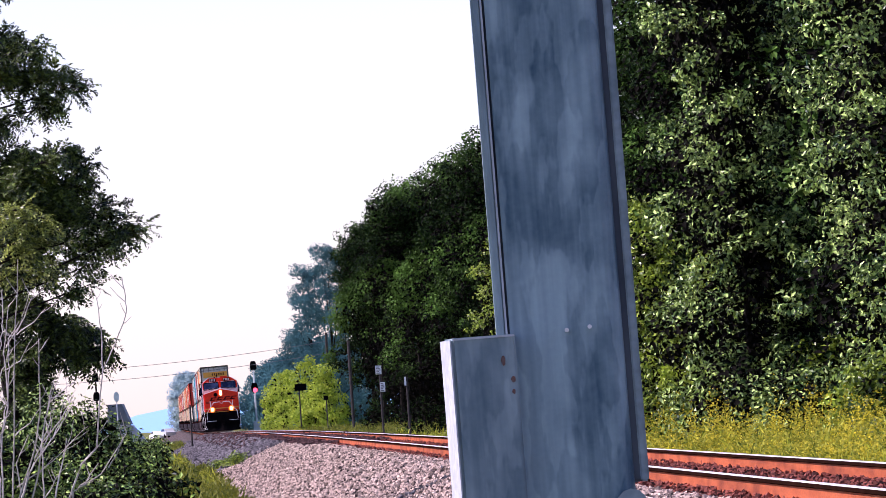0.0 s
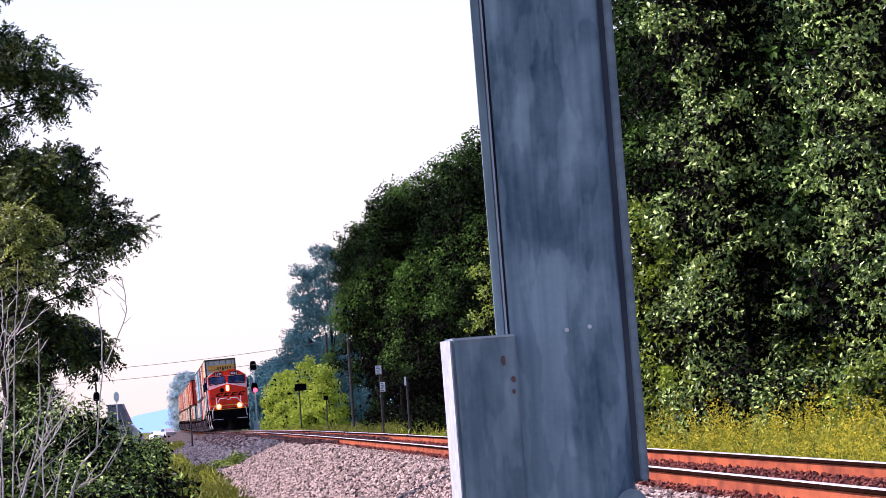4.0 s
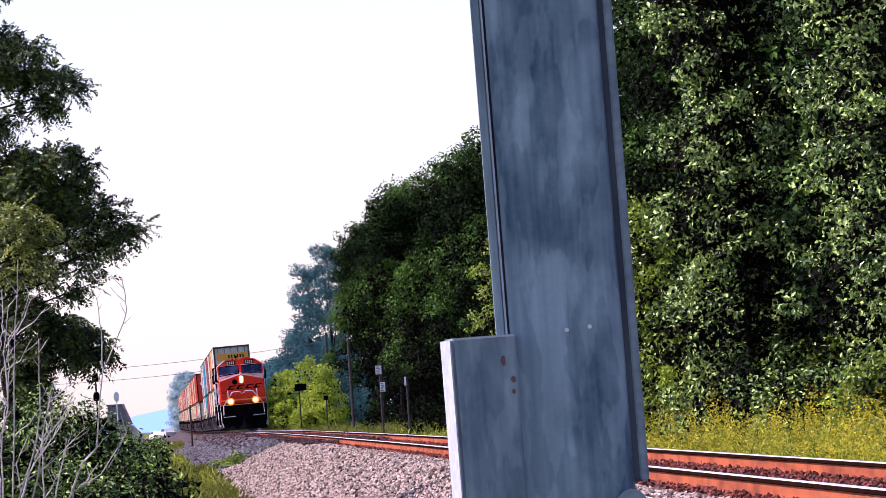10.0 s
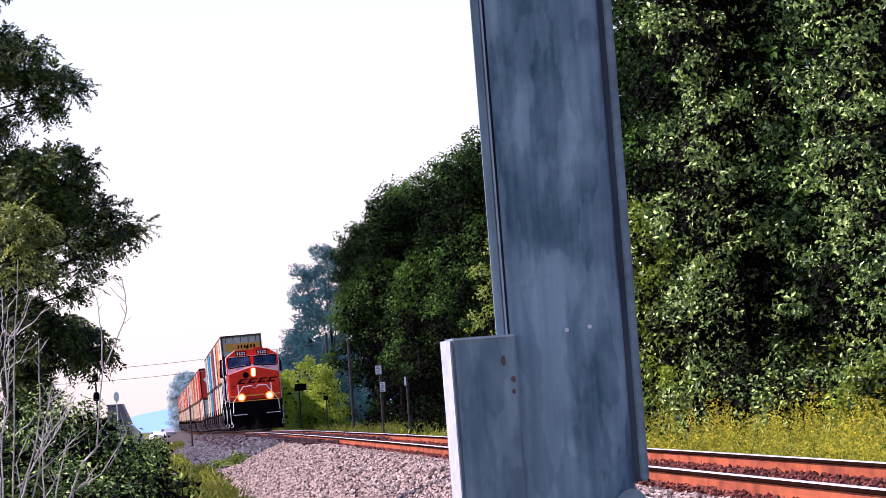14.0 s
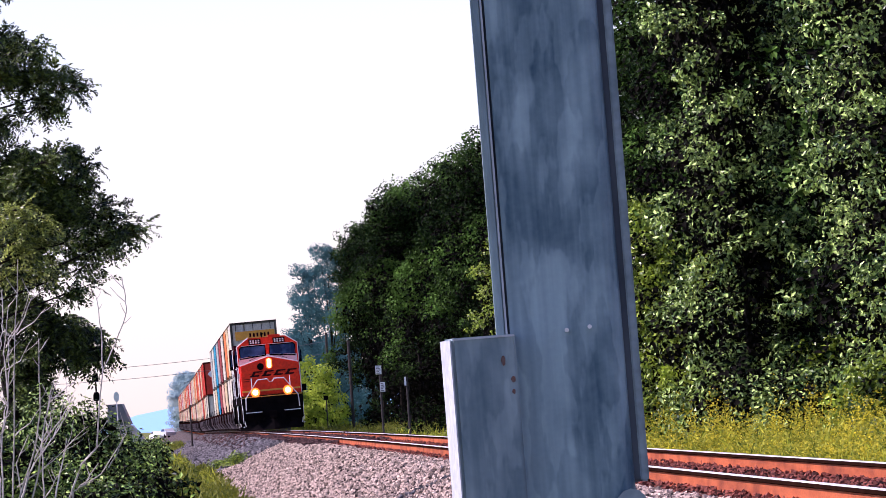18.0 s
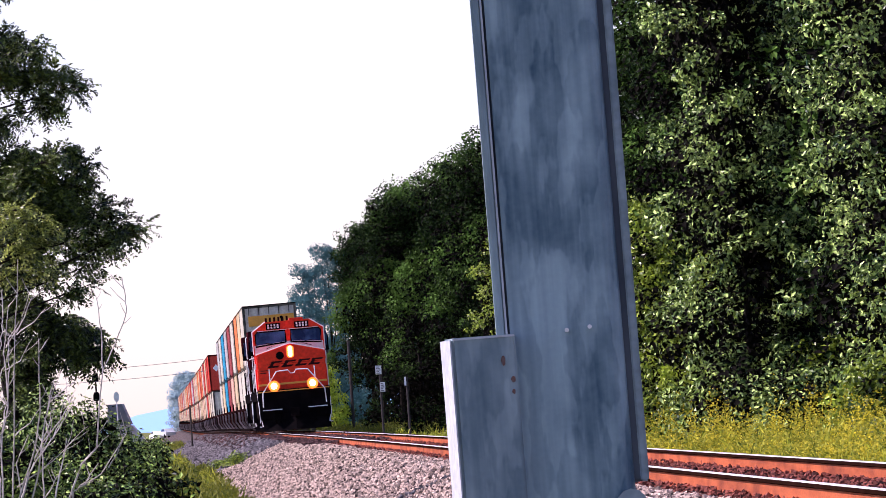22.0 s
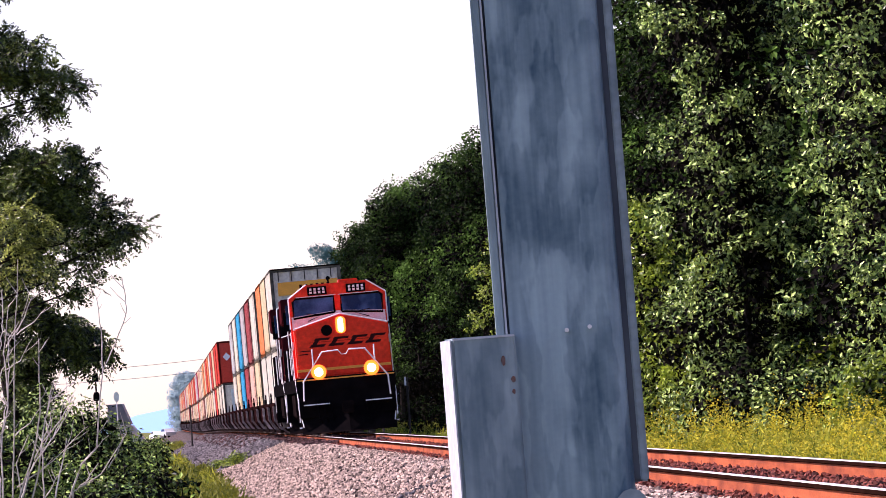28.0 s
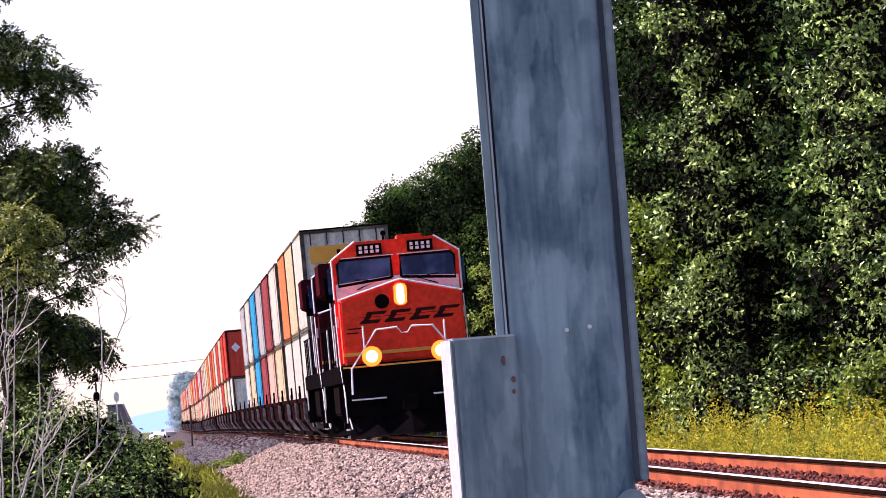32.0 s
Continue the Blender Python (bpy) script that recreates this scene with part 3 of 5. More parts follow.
def stones(name, count, y0, y1, u0, u1, size, material, rng, label):
    y = y0 * (y1 / y0) ** rng.uniform(0, 1, count)
    u = rng.uniform(u0, u1, count)
    base = np.array([[track_x(b) + a, b, track_z(b) + profile(a)] for a, b in zip(u, y)])
    octa = np.array([(1, 0, 0), (0, 1, 0), (-1, 0, 0), (0, -1, 0), (0, 0, 1), (0, 0, -1)], float)
    q = rng.normal(size=(count, 4))
    q /= np.linalg.norm(q, axis=1)[:, None]
    w, x, yy, z = q.T
    rot = np.stack([1 - 2 * (yy * yy + z * z), 2 * (x * yy - z * w), 2 * (x * z + yy * w), 2 * (x * yy + z * w), 1 - 2 * (x * x + z * z), 2 * (yy * z - x * w),
                    2 * (x * z - yy * w), 2 * (yy * z + x * w), 1 - 2 * (x * x + yy * yy)], 1).reshape(-1, 3, 3)
    s = size * rng.uniform(0.6, 1.3, (count, 1, 1)) * rng.uniform(0.7, 1.2, (count, 6, 1))
    v = np.einsum("nij,kj->nki", rot, octa) * s * 0.5 * 1.25 + base[:, None, :]
    v[:, :, 2] += rng.uniform(-0.5, 0.65, (count, 1)) * size
    face = np.array([(0, 1, 4), (1, 2, 4), (2, 3, 4), (3, 0, 4), (1, 0, 5), (2, 1, 5), (3, 2, 5), (0, 3, 5)])
    f = (np.arange(count)[:, None, None] * 6 + face[None]).reshape(-1, 3)
    ob = new(name, quick_mesh(name, v.reshape(-1, 3), f, material))
    return tagged(ob, label, "stones", kind="stuff")


def rail(name, side, label):
    sec = [(-0.075, -0.186), (0.075, -0.186), (0.075, -0.172), (0.012, -0.155), (0.010, -0.050), (0.036, -0.040), (0.037, -0.007),
           (0.031, 0.0), (-0.031, 0.0), (-0.037, -0.007), (-0.036, -0.040), (-0.010, -0.050), (-0.012, -0.155), (-0.075, -0.172)]
    ys = strip_rows(-25, 2400, 2.5, 1.006)
    p = thing(name, label, "rail", "rails of the line")
    n = len(sec)
    for nm, ks, mt in (("rail_head", (4, 5, 6, 7, 8, 9, 10), M_RAILTOP), ("rail_web", (3, 11), M_RUST), ("rail_foot", (13, 0, 1, 2, 12), M_RUST)):
        v, f, side_of = [], [], []
        for y in ys:
            v += [(track_x(max(y, 0)) + side * 0.7535 + a, y, track_z(max(y, 0)) + b) for a, b in sec]
        for i in range(len(ys) - 1):
            for k in ks:
                f.append((i * n + k, (i + 1) * n + k, (i + 1) * n + (k + 1) % n, i * n + (k + 1) % n))
                # Head sides painted dark for shade; top and sunward shoulder left bright.
                side_of.append(1 if nm == "rail_head" and k not in (7, 8) else 0)
        me = quick_mesh(nm, v, f, mt)
        me.materials.append(M_RUSTDARK)
        me.polygons.foreach_set("material_index", side_of)
        part(nm, me, mt, p)
    return p


def ties(bed):
    me = Shape().box(-1.3, 1.3, -0.115, 0.115, -0.35, -0.175).mesh("crosstie", 0.012)
    me.materials.append(M_TIE)
    y, k = 62.0, 0
    while k < 300:
        ob = new("crosstie", me)
        ob.parent = bed
        ob.matrix_basis = pose(track_x(y), y, track_z(y) + random.uniform(-0.008, 0.004), 0, 0, track_turn(y) + random.uniform(-0.6, 0.6))
        y += 0.52
        k += 1


# ---------------------------------------------------------------- the near steel post
def steel_post():
    m = pose(0.1457, 9.1, 0.9606, 0, -0.7, 0)
    p = thing("steel_post", "leaning galvanised steel post with a bolted angle bracket", "post", m=m)
    rim = [(0.046 + 0.02 * math.sin(k * math.pi / 12), 0.02 - 0.02 * math.cos(k * math.pi / 12)) for k in range(7)]
    outline = [(-0.0645, 0.0)] + rim + [(0.066, 0.03), (-0.0645, 0.03)]
    web = Shape().add([(x, y, z) for z in (-2.3, 1.2) for x, y in outline],
                      [tuple(range(9, -1, -1)), tuple(range(10, 20))] + [(i, (i + 1) % 10, (i + 1) % 10 + 10, i + 10) for i in range(10)])
    part("web", web, M_WEB, p, "streaked galvanised face with a rolled edge")
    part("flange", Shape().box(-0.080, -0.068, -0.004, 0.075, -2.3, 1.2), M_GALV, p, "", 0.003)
    part("flange", Shape().box(0.058, 0.081, 0.016, 0.075, -0.275, 1.2), M_GALVDARK, p, "darker flange", 0.003)
    # Dark strip painted where shade lies between lip and web.
    part("groove", Shape().box(-0.0705, -0.060, 0.006, 0.026, -2.3, 1.2), M_GALVDARK, p, "dark filler for the shaded gap beside the flange")
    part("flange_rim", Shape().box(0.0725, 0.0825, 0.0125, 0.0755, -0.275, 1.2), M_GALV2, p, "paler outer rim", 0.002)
    part("flange_lip", Shape().box(-0.0695, -0.0672, -0.003, 0.02, -2.3, 1.2), M_ZINC, p, "thin bright lip")
    br = part("angle_bracket", Shape().box(0.0, 0.074, 0.0, 0.095, -2.3, -0.094), M_PLATE, p, "pale galvanised bracket with highlights painted on its edges", 0.003)
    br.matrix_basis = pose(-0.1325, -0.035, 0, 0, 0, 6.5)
    # Pale strips paint the sun's highlight on the left and top edges.
    part("edge_strip", Shape().box(-0.0022, -0.0005, -0.001, 0.095, -2.3, -0.096), M_ZINC, br, "bright edge painted as a sunlit highlight")
    part("top_edge", Shape().box(0.001, 0.073, -0.0016, -0.0002, -0.0968, -0.0945), M_ZINC, br, "bright top edge painted as a highlight")
    for x, z, w, h in ((0.058, -0.124, 0.0022, 0.006), (0.068, -0.146, 0.0025, 0.0038), (0.0675, -0.160, 0.0018, 0.003)):
        part("rust_stain", Shape().prism([(x + w * math.cos(k * 0.7854) * (1 + 0.3 * math.sin(k * 2.1)), z + h * math.sin(k * 0.7854)) for k in range(8)], -0.0012, 0.0005), M_STAIN, br, "small brown rust stain")
    for x, z in ((0.0010, -0.0945), (0.0275, -0.0925)):
        part("bolt", Shape().tube([(x, 0.002, z), (x, -0.004, z)], 0.0026, n=8), M_WHITE, p)
    part("bolt", Shape().tube([(0.06, 0.0, -0.30), (0.06, -0.012, -0.30)], 0.018, n=12), M_GALV2, p)
    return p


# ---------------------------------------------------------------- the train
def wheelset(parent, y):
    s = Shape()
    for sx in (-1, 1):
        s.tube([(sx * 0.69, y, 0.49), (sx * 0.82, y, 0.49)], 0.49, 0.49, 20)
        s.tube([(sx * 0.82, y, 0.49), (sx * 0.95, y, 0.49)], 0.14, 0.12, 10)
    s.tube([(-0.69, y, 0.49), (0.69, y, 0.49)], 0.09, 0.09, 8)
    return part("wheelset", s, M_STEEL, parent)


def bogie(parent, y, spread, axles):
    f = Shape()
    for sx in (-1, 1):
        f.side([(y - spread - 0.35, 0.45), (y - spread, 0.32), (y - spread * 0.5, 0.5), (y + spread * 0.5, 0.5), (y + spread, 0.32), (y + spread + 0.35, 0.45),
                (y + spread + 0.3, 0.75), (y, 0.95), (y - spread - 0.3, 0.75)], sx * 1.02 - 0.09, sx * 1.02 + 0.09)
    f.box(-1.0, 1.0, y - 0.2, y + 0.2, 0.45, 0.85)
    b = part("bogie", f, M_UNDER, parent)
    for k in range(axles):
        wheelset(b, y - spread + 2 * spread * k / (axles - 1))
    return b


def locomotive(label, lit):
    p = thing("locomotive", label, "locomotive", "locomotives of the train")
    # cab and nose
    cab = Shape().prism([(-1.5, 1.75), (1.5, 1.75), (1.5, 4.32), (0.92, 4.72), (-0.92, 4.72), (-1.5, 4.32)], 2.35, 5.0)
    part("cab", cab, M_MAROON, p, "dark maroon cab sides and roof", 0.04)
    face = Shape().prism([(-1.5, 1.85), (1.5, 1.85), (1.5, 4.32), (0.92, 4.72), (-0.92, 4.72), (-1.5, 4.32)], 2.30, 2.352)
    # Without lamps lit, the front goes maroon and black, as painted shade.
    part("cab_front", face, M_RED if lit else M_MAROON, p, "orange-red cab front with sloping roof edges", 0.012)
    nose = Shape().prism([(-1.44, 1.85), (1.44, 1.85), (1.44, 3.36), (0.0, 3.74), (-1.44, 3.36)], 0.95, 2.35)
    part("nose", nose, M_RED if lit else M_MAROON, p, "orange-red nose with a dark painted emblem", 0.05)
    mask = Shape().prism([(-1.45, 3.34), (0, 3.71), (1.45, 3.34), (1.45, 3.76), (0.12, 3.86), (-0.12, 3.86), (-1.45, 3.76)], 2.262, 2.302)
    part("windshield_mask", mask, M_SILVER if lit else M_BLACK, p, "grey panel under the windshields")
    for sx in (-1, 1):
        w = part("windshield", Shape().prism([(sx * 0.13, 3.84), (sx * 1.36, 3.74), (sx * 1.36, 4.22), (sx * 1.28, 4.30), (sx * 0.13, 4.30)][::sx], 2.27, 2.305), M_PANE, p, "dark windshield pane")
        fr = Shape()
        ring = [(0.11, 3.82), (1.38, 3.71), (1.38, 4.23), (1.29, 4.32), (0.11, 4.32)]
        fr.tube([(sx * x, 2.275, z) for x, z in ring + ring[:1]], 0.038, n=6)
        part("window_frame", fr, M_BLACK, w)
        part("wiper", Shape().tube([(sx * 0.95, 2.23, 3.60), (sx * 0.45, 2.22, 3.78), (sx * 0.98, 2.22, 3.83)], 0.016, n=5), M_BLACK, w)
        nb = part("number_board", Shape().box(sx * 0.60 - 0.30, sx * 0.60 + 0.30, 2.20, 2.31, 4.39, 4.65), M_BLACK, p, "black number board with white marks", 0.01)
        for k in range(4):
            cx = sx * 0.60 - 0.2 + k * 0.133
            part("mark", Shape().box(cx - 0.04, cx + 0.04, 2.185, 2.198, 4.435, 4.505).box(cx - 0.035, cx + 0.035, 2.185, 2.198, 4.53, 4.605), M_WHITE, nb)
        part("board_edge", Shape().box(sx * 0.66 - 0.62, sx * 0.66 + 0.62, 2.22, 2.30, 4.345, 4.365), M_WHITE, p)
        part("roof_edge", Shape().tube([(sx * 1.52, 2.29, 4.33), (sx * 0.93, 2.29, 4.735)], 0.022, n=5), M_WHITE, p, "pale roof edge strip")
        part("cab_edge", Shape().tube([(sx * 1.51, 2.29, 4.32), (sx * 1.51, 2.29, 3.40)], 0.022, n=5), M_WHITE if sx < 0 else M_SILVER, p)
        part("nose_edge", Shape().tube([(sx * 1.45, 0.95, 3.37), (0.0, 0.95, 3.75)], 0.022, n=5), M_WHITE, p, "white edge line of the nose")
        # lamps on the front deck
        d = part("ditch_light", Shape().tube([(sx * 0.81, 0.12, 2.0), (sx * 0.81, 0.42, 2.0)], 0.16, 0.12, 16), M_BLACK, p, "round warm ditch light")
        part("lens", Shape().tube([(sx * 0.81, 0.07, 2.0), (sx * 0.81, 0.125, 2.0)], 0.13, 0.145, 16), M_LAMP if lit else M_SILVER, d, "glowing warm lens")
        # Glowing disc that paints in the halo round the ditch light.
        part("halo_disc", Shape().tube([(sx * 0.81, 0.10, 2.0), (sx * 0.81, 0.118, 2.0)], 0.235, 0.235, 18), M_HALO if lit else M_BLACK, d)
        # handrails, posts and steps
        rails = Shape().tube([(sx * 0.16, 0.30, 2.63), (sx * 0.66, 0.30, 2.61), (sx * 1.30, 0.28, 1.74), (sx * 1.33, 0.28, 1.15)], 0.028, n=6)
        part("handrail", rails, M_WHITE, p, "white front handrail")
        part("grab_post", Shape().tube([(sx * 0.95, 0.7, 1.9), (sx * 0.95, 0.7, 2.72)], 0.026, n=6), M_WHITE, p)
        part("corner_post", Shape().tube([(sx * 1.5, 0.35, 0.5), (sx * 1.5, 0.35, 1.2), (sx * 1.52, 1.9, 1.9), (sx * 1.52, 2.2, 3.3)], 0.017, n=6), M_WHITE, p)
        for k in range(4):
            part("step", Shape().box(sx * 1.25 - 0.28, sx * 1.25 + 0.28, 0.45 + k * 0.08, 0.75 + k * 0.08, 0.32 + k * 0.36, 0.36 + k * 0.36), M_UNDER if k else M_WHITE, p)
        part("mirror", Shape().box(sx * 1.60 - 0.09, sx * 1.60 + 0.09, 3.3, 3.42, 3.35, 3.95), M_BLACK, p)
        part("wind_deflector", Shape().box(sx * 1.57 - 0.05, sx * 1.57 + 0.05, 2.62, 2.66, 3.55, 4.15), M_PANE, p, "dark glass wind deflector beside the cab window")
        part("grab_iron", Shape().tube([(sx * 1.55, 4.9, 2.0), (sx * 1.56, 4.9, 3.5)], 0.02, n=6), M_WHITE, p)
        part("sand_box_cover", Shape().box(sx * 1.50 - 0.03, sx * 1.50 + 0.03, 1.7, 2.2, 2.75, 3.0), M_SILVER, p)
        part("side_window", Shape().box(sx * 1.50 - 0.02, sx * 1.50 + 0.02, 3.0, 4.4, 3.4, 4.1), M_PANE, p, "dark cab side window")
        part("ladder_rail", Shape().tube([(sx * 1.5, 21.4, 1.9), (sx * 1.5, 21.6, 0.9), (sx * 1.4, 22.0, 0.4)], 0.02, n=6), M_WHITE, p)
        part("ladder_rail", Shape().tube([(sx * 1.5, 0.9, 1.8), (sx * 1.5, 0.7, 0.9), (sx * 1.4, 0.35, 0.35)], 0.02, n=6), M_WHITE, p)
    nose_emblem(p)
    hl = part("headlight", Shape().box(-0.17, 0.17, 0.86, 0.97, 3.12, 3.68), M_RED if lit else M_MAROON, p, "tall twin headlight in the nose", 0.02)
    cap = [(0.105 * math.cos(k * math.pi / 8), (3.52 if k < 8 else 3.27) + 0.105 * math.sin(k * math.pi / 8)) for k in range(16)]
    # Glowing shape that paints in the halo round the headlight.
    part("halo_disc", Shape().prism([(x * 1.5, 3.395 + (z - 3.395) * 1.14) for x, z in cap], 0.850, 0.864), M_HALO if lit else M_BLACK, hl)
    part("lens", Shape().prism([(x * 0.85, z) for x, z in cap], 0.832, 0.853), M_HEAD if lit else M_SILVER, hl, "glowing headlight lens")
    part("port", Shape().tube([(-0.44, 0.90, 3.26), (-0.44, 0.97, 3.26)], 0.17, n=18), M_BLACK, p, "round black port in the nose")
    part("chain", Shape().tube([(-0.16, 0.30, 2.62), (-0.07, 0.3, 2.49), (0.07, 0.3, 2.49), (0.16, 0.30, 2.62)], 0.014, n=5), M_WHITE, p)
    part("nose_stripe", Shape().box(-1.45, 1.45, 0.915, 0.96, 2.04, 2.12), M_GOLD, p, "yellow stripe round the nose")
    part("deck_stripe", Shape().box(-1.5, 1.5, 0.30, 0.34, 1.76, 1.80), M_GOLD, p, "yellow sill stripe")
    part("deck", Shape().box(-1.52, 1.52, 0.33, 22.0, 1.42, 1.84), M_BLACK, p, "black walkway and frame", 0.02)
    # pilot, plough, coupler
    part("pilot", Shape().box(-1.5, 1.5, 0.36, 0.62, 0.62, 1.45), M_BLACK, p, "black pilot plate", 0.02)
    plough = Shape().add([(-1.45, 0.35, 0.12), (0, -0.15, 0.12), (1.45, 0.35, 0.12), (-1.45, 0.6, 0.85), (0, 0.25, 0.85), (1.45, 0.6, 0.85), (-1.45, 0.7, 0.12), (1.45, 0.7, 0.12)],
                         [(0, 1, 4, 3), (1, 2, 5, 4), (0, 3, 6), (2, 7, 5), (3, 4, 5, 7, 6), (0, 6, 7, 2, 1)])
    part("snow_plough", plough, M_BLACK, p, "black steel snow plough")
    part("plough_edge", Shape().tube([(-1.45, 0.34, 0.13), (0, -0.16, 0.13), (1.45, 0.34, 0.13)], 0.02, n=5), M_UNDER, p, "worn dark plough edge")
    part("coupler", Shape().box(-0.13, 0.13, -0.35, 0.5, 0.72, 1.02).box(-0.2, 0.16, -0.5, -0.28, 0.68, 1.06), M_UNDER, p, "", 0.03)
    for k in range(5):
        x = -0.95 + k * 0.2 + (0.9 if k > 2 else 0)
        part("air_hose", Shape().tube([(x, 0.34, 1.1), (x + 0.03, 0.2, 0.9), (x + 0.06, 0.18, 0.6), (x + 0.12, 0.25, 0.45)], 0.025, n=6), M_BLACK, p)
    for sx in (-1, 1):
        part("pilot_step", Shape().box(sx * 0.95 - 0.4, sx * 0.95 + 0.4, 0.12, 0.36, 1.0, 1.035), M_WHITE, p, "white-edged pilot step")
    # hood, radiators, tanks
    hood = Shape().prism([(-0.92, 1.84), (0.92, 1.84), (0.92, 4.1), (0.7, 4.35), (-0.7, 4.35), (-0.92, 4.1)], 5.0, 17.5)
    part("hood", hood, M_MAROON, p, "dark maroon engine hood", 0.03)
    part("hood_skirt", Shape().box(-1.0, 1.0, 5.0, 21.0, 1.85, 2.6), M_BLACK, p)
    part("radiator", Shape().prism([(-0.95, 1.84), (0.95, 1.84), (0.95, 3.5), (1.5, 3.75), (1.5, 4.55), (-1.5, 4.55), (-1.5, 3.75), (-0.95, 3.5)], 17.0, 21.0), M_MAROON, p, "flared radiator housing", 0.03)
    part("inverter_cabinet", Shape().box(-1.45, -0.92, 5.1, 8.2, 1.84, 3.4), M_BLACK, p, "", 0.03)
    part("inverter_cabinet", Shape().box(0.92, 1.45, 5.1, 8.2, 1.84, 3.4), M_BLACK, p, "", 0.03)
    part("exhaust_stack", Shape().box(-0.35, 0.35, 11.5, 12.6, 4.35, 4.62), M_BLACK, p)
    part("horn", Shape().tube([(-0.2, 3.6, 4.72), (-0.2, 3.6, 4.92)], 0.03, n=6).tube([(-0.2, 3.4, 4.9), (-0.2, 3.75, 4.9)], 0.07, 0.03, 8), M_BLACK, p)
    part("roof_box", Shape().box(0.1, 0.7, 3.0, 4.2, 4.72, 4.82), M_RED, p, "", 0.02)
    part("fuel_tank", Shape().prism([(-1.1, 0.35), (1.1, 0.35), (1.45, 0.7), (1.45, 1.4), (-1.45, 1.4), (-1.45, 0.7)], 8.2, 13.8), M_UNDER, p, "", 0.03)
    bogie(p, 4.2, 1.9, 3)
    bogie(p, 18.0, 1.9, 3)
    for sx in (-1, 1):
        for k in range(8):
            y = 6.0 + k * 2.0
            part("railing_post", Shape().tube([(sx * 1.48, y, 1.84), (sx * 1.48, y, 2.85)], 0.02, n=5), M_WHITE if k % 4 == 0 else M_BLACK, p)
        part("side_railing", Shape().tube([(sx * 1.48, 5.2, 2.85), (sx * 1.48, 21.2, 2.85)], 0.02, n=5), M_BLACK, p)
    part("rear_plate", Shape().box(-1.5, 1.5, 21.6, 22.0, 0.5, 1.5), M_BLACK, p)
    return p


def nose_emblem(parent):
    """A broad slanted emblem: four plain dark blocks, each split by a slot, with two trailing strokes."""
    base = part("emblem", Shape().box(-1.02, 1.16, 0.944, 0.951, 2.915, 2.925), M_BLACK, parent, "dark slanted emblem of plain blocks on the nose")

    def slab(x0, x1, z0, z1, lean):
        bar = Shape().add([(x0, 0.936, z0), (x1, 0.936, z0), (x1 + lean, 0.936, z1), (x0 + lean, 0.936, z1), (x0, 0.952, z0), (x1, 0.952, z0), (x1 + lean, 0.952, z1), (x0 + lean, 0.952, z1)],
                          [(0, 1, 2, 3), (7, 6, 5, 4), (0, 4, 5, 1), (1, 5, 6, 2), (2, 6, 7, 3), (3, 7, 4, 0)])
        part("emblem_bar", bar, M_EMBLEM, base)

    for x in (-1.02, -0.44, 0.14, 0.70):
        slab(x, x + 0.46, 2.77, 2.85, 0.07)
        slab(x + 0.10, x + 0.24, 2.85, 2.97, 0.09)
        slab(x + 0.16, x + 0.62, 2.97, 3.04, 0.06)
    slab(-1.32, -0.98, 2.66, 2.69, 0.04)
    slab(-1.36, -1.08, 2.56, 2.59, 0.04)


CONTAINER_MESH, RIBS = {}, {}
PAINT = {
    "white": (0.66, 0.615, 0.50), "cream": (0.68, 0.55, 0.34), "orange": (0.78, 0.25, 0.08), "maroon": (0.36, 0.07, 0.07), "blue": (0.022, 0.35, 0.54),
    "red": (0.66, 0.07, 0.04), "grey": (0.50, 0.48, 0.45), "peach": (0.75, 0.48, 0.36), "crimson": (0.45, 0.04, 0.08), "lilac": (0.55, 0.5, 0.56), "brown": (0.22, 0.08, 0.06)}
PAINT_MATERIAL = {}


def paint(colour):
    if colour not in PAINT_MATERIAL:
        c = PAINT[colour]
        PAINT_MATERIAL[colour] = surface(colour + "_container_paint", c, tuple(k * 0.72 + 0.03 for k in c), rough=0.6, scale=0.7, fine=12, bump=0.05, wear=0.35, spec=0.06)
    return PAINT_MATERIAL[colour]


def edge_paint(colour):
    """The corner posts and rails of a container: its own colour, darkened to paint in the shaded gaps between boxes."""
    key = colour + "_edge"
    if key not in PAINT_MATERIAL:
        c = PAINT[colour]
        PAINT_MATERIAL[key] = surface(colour + "_corner_steel", tuple(k * 0.08 + 0.006 for k in c), tuple(k * 0.3 for k in c), rough=0.85, scale=2.0, fine=9, wear=0.5, spec=0.0)
    return PAINT_MATERIAL[key]


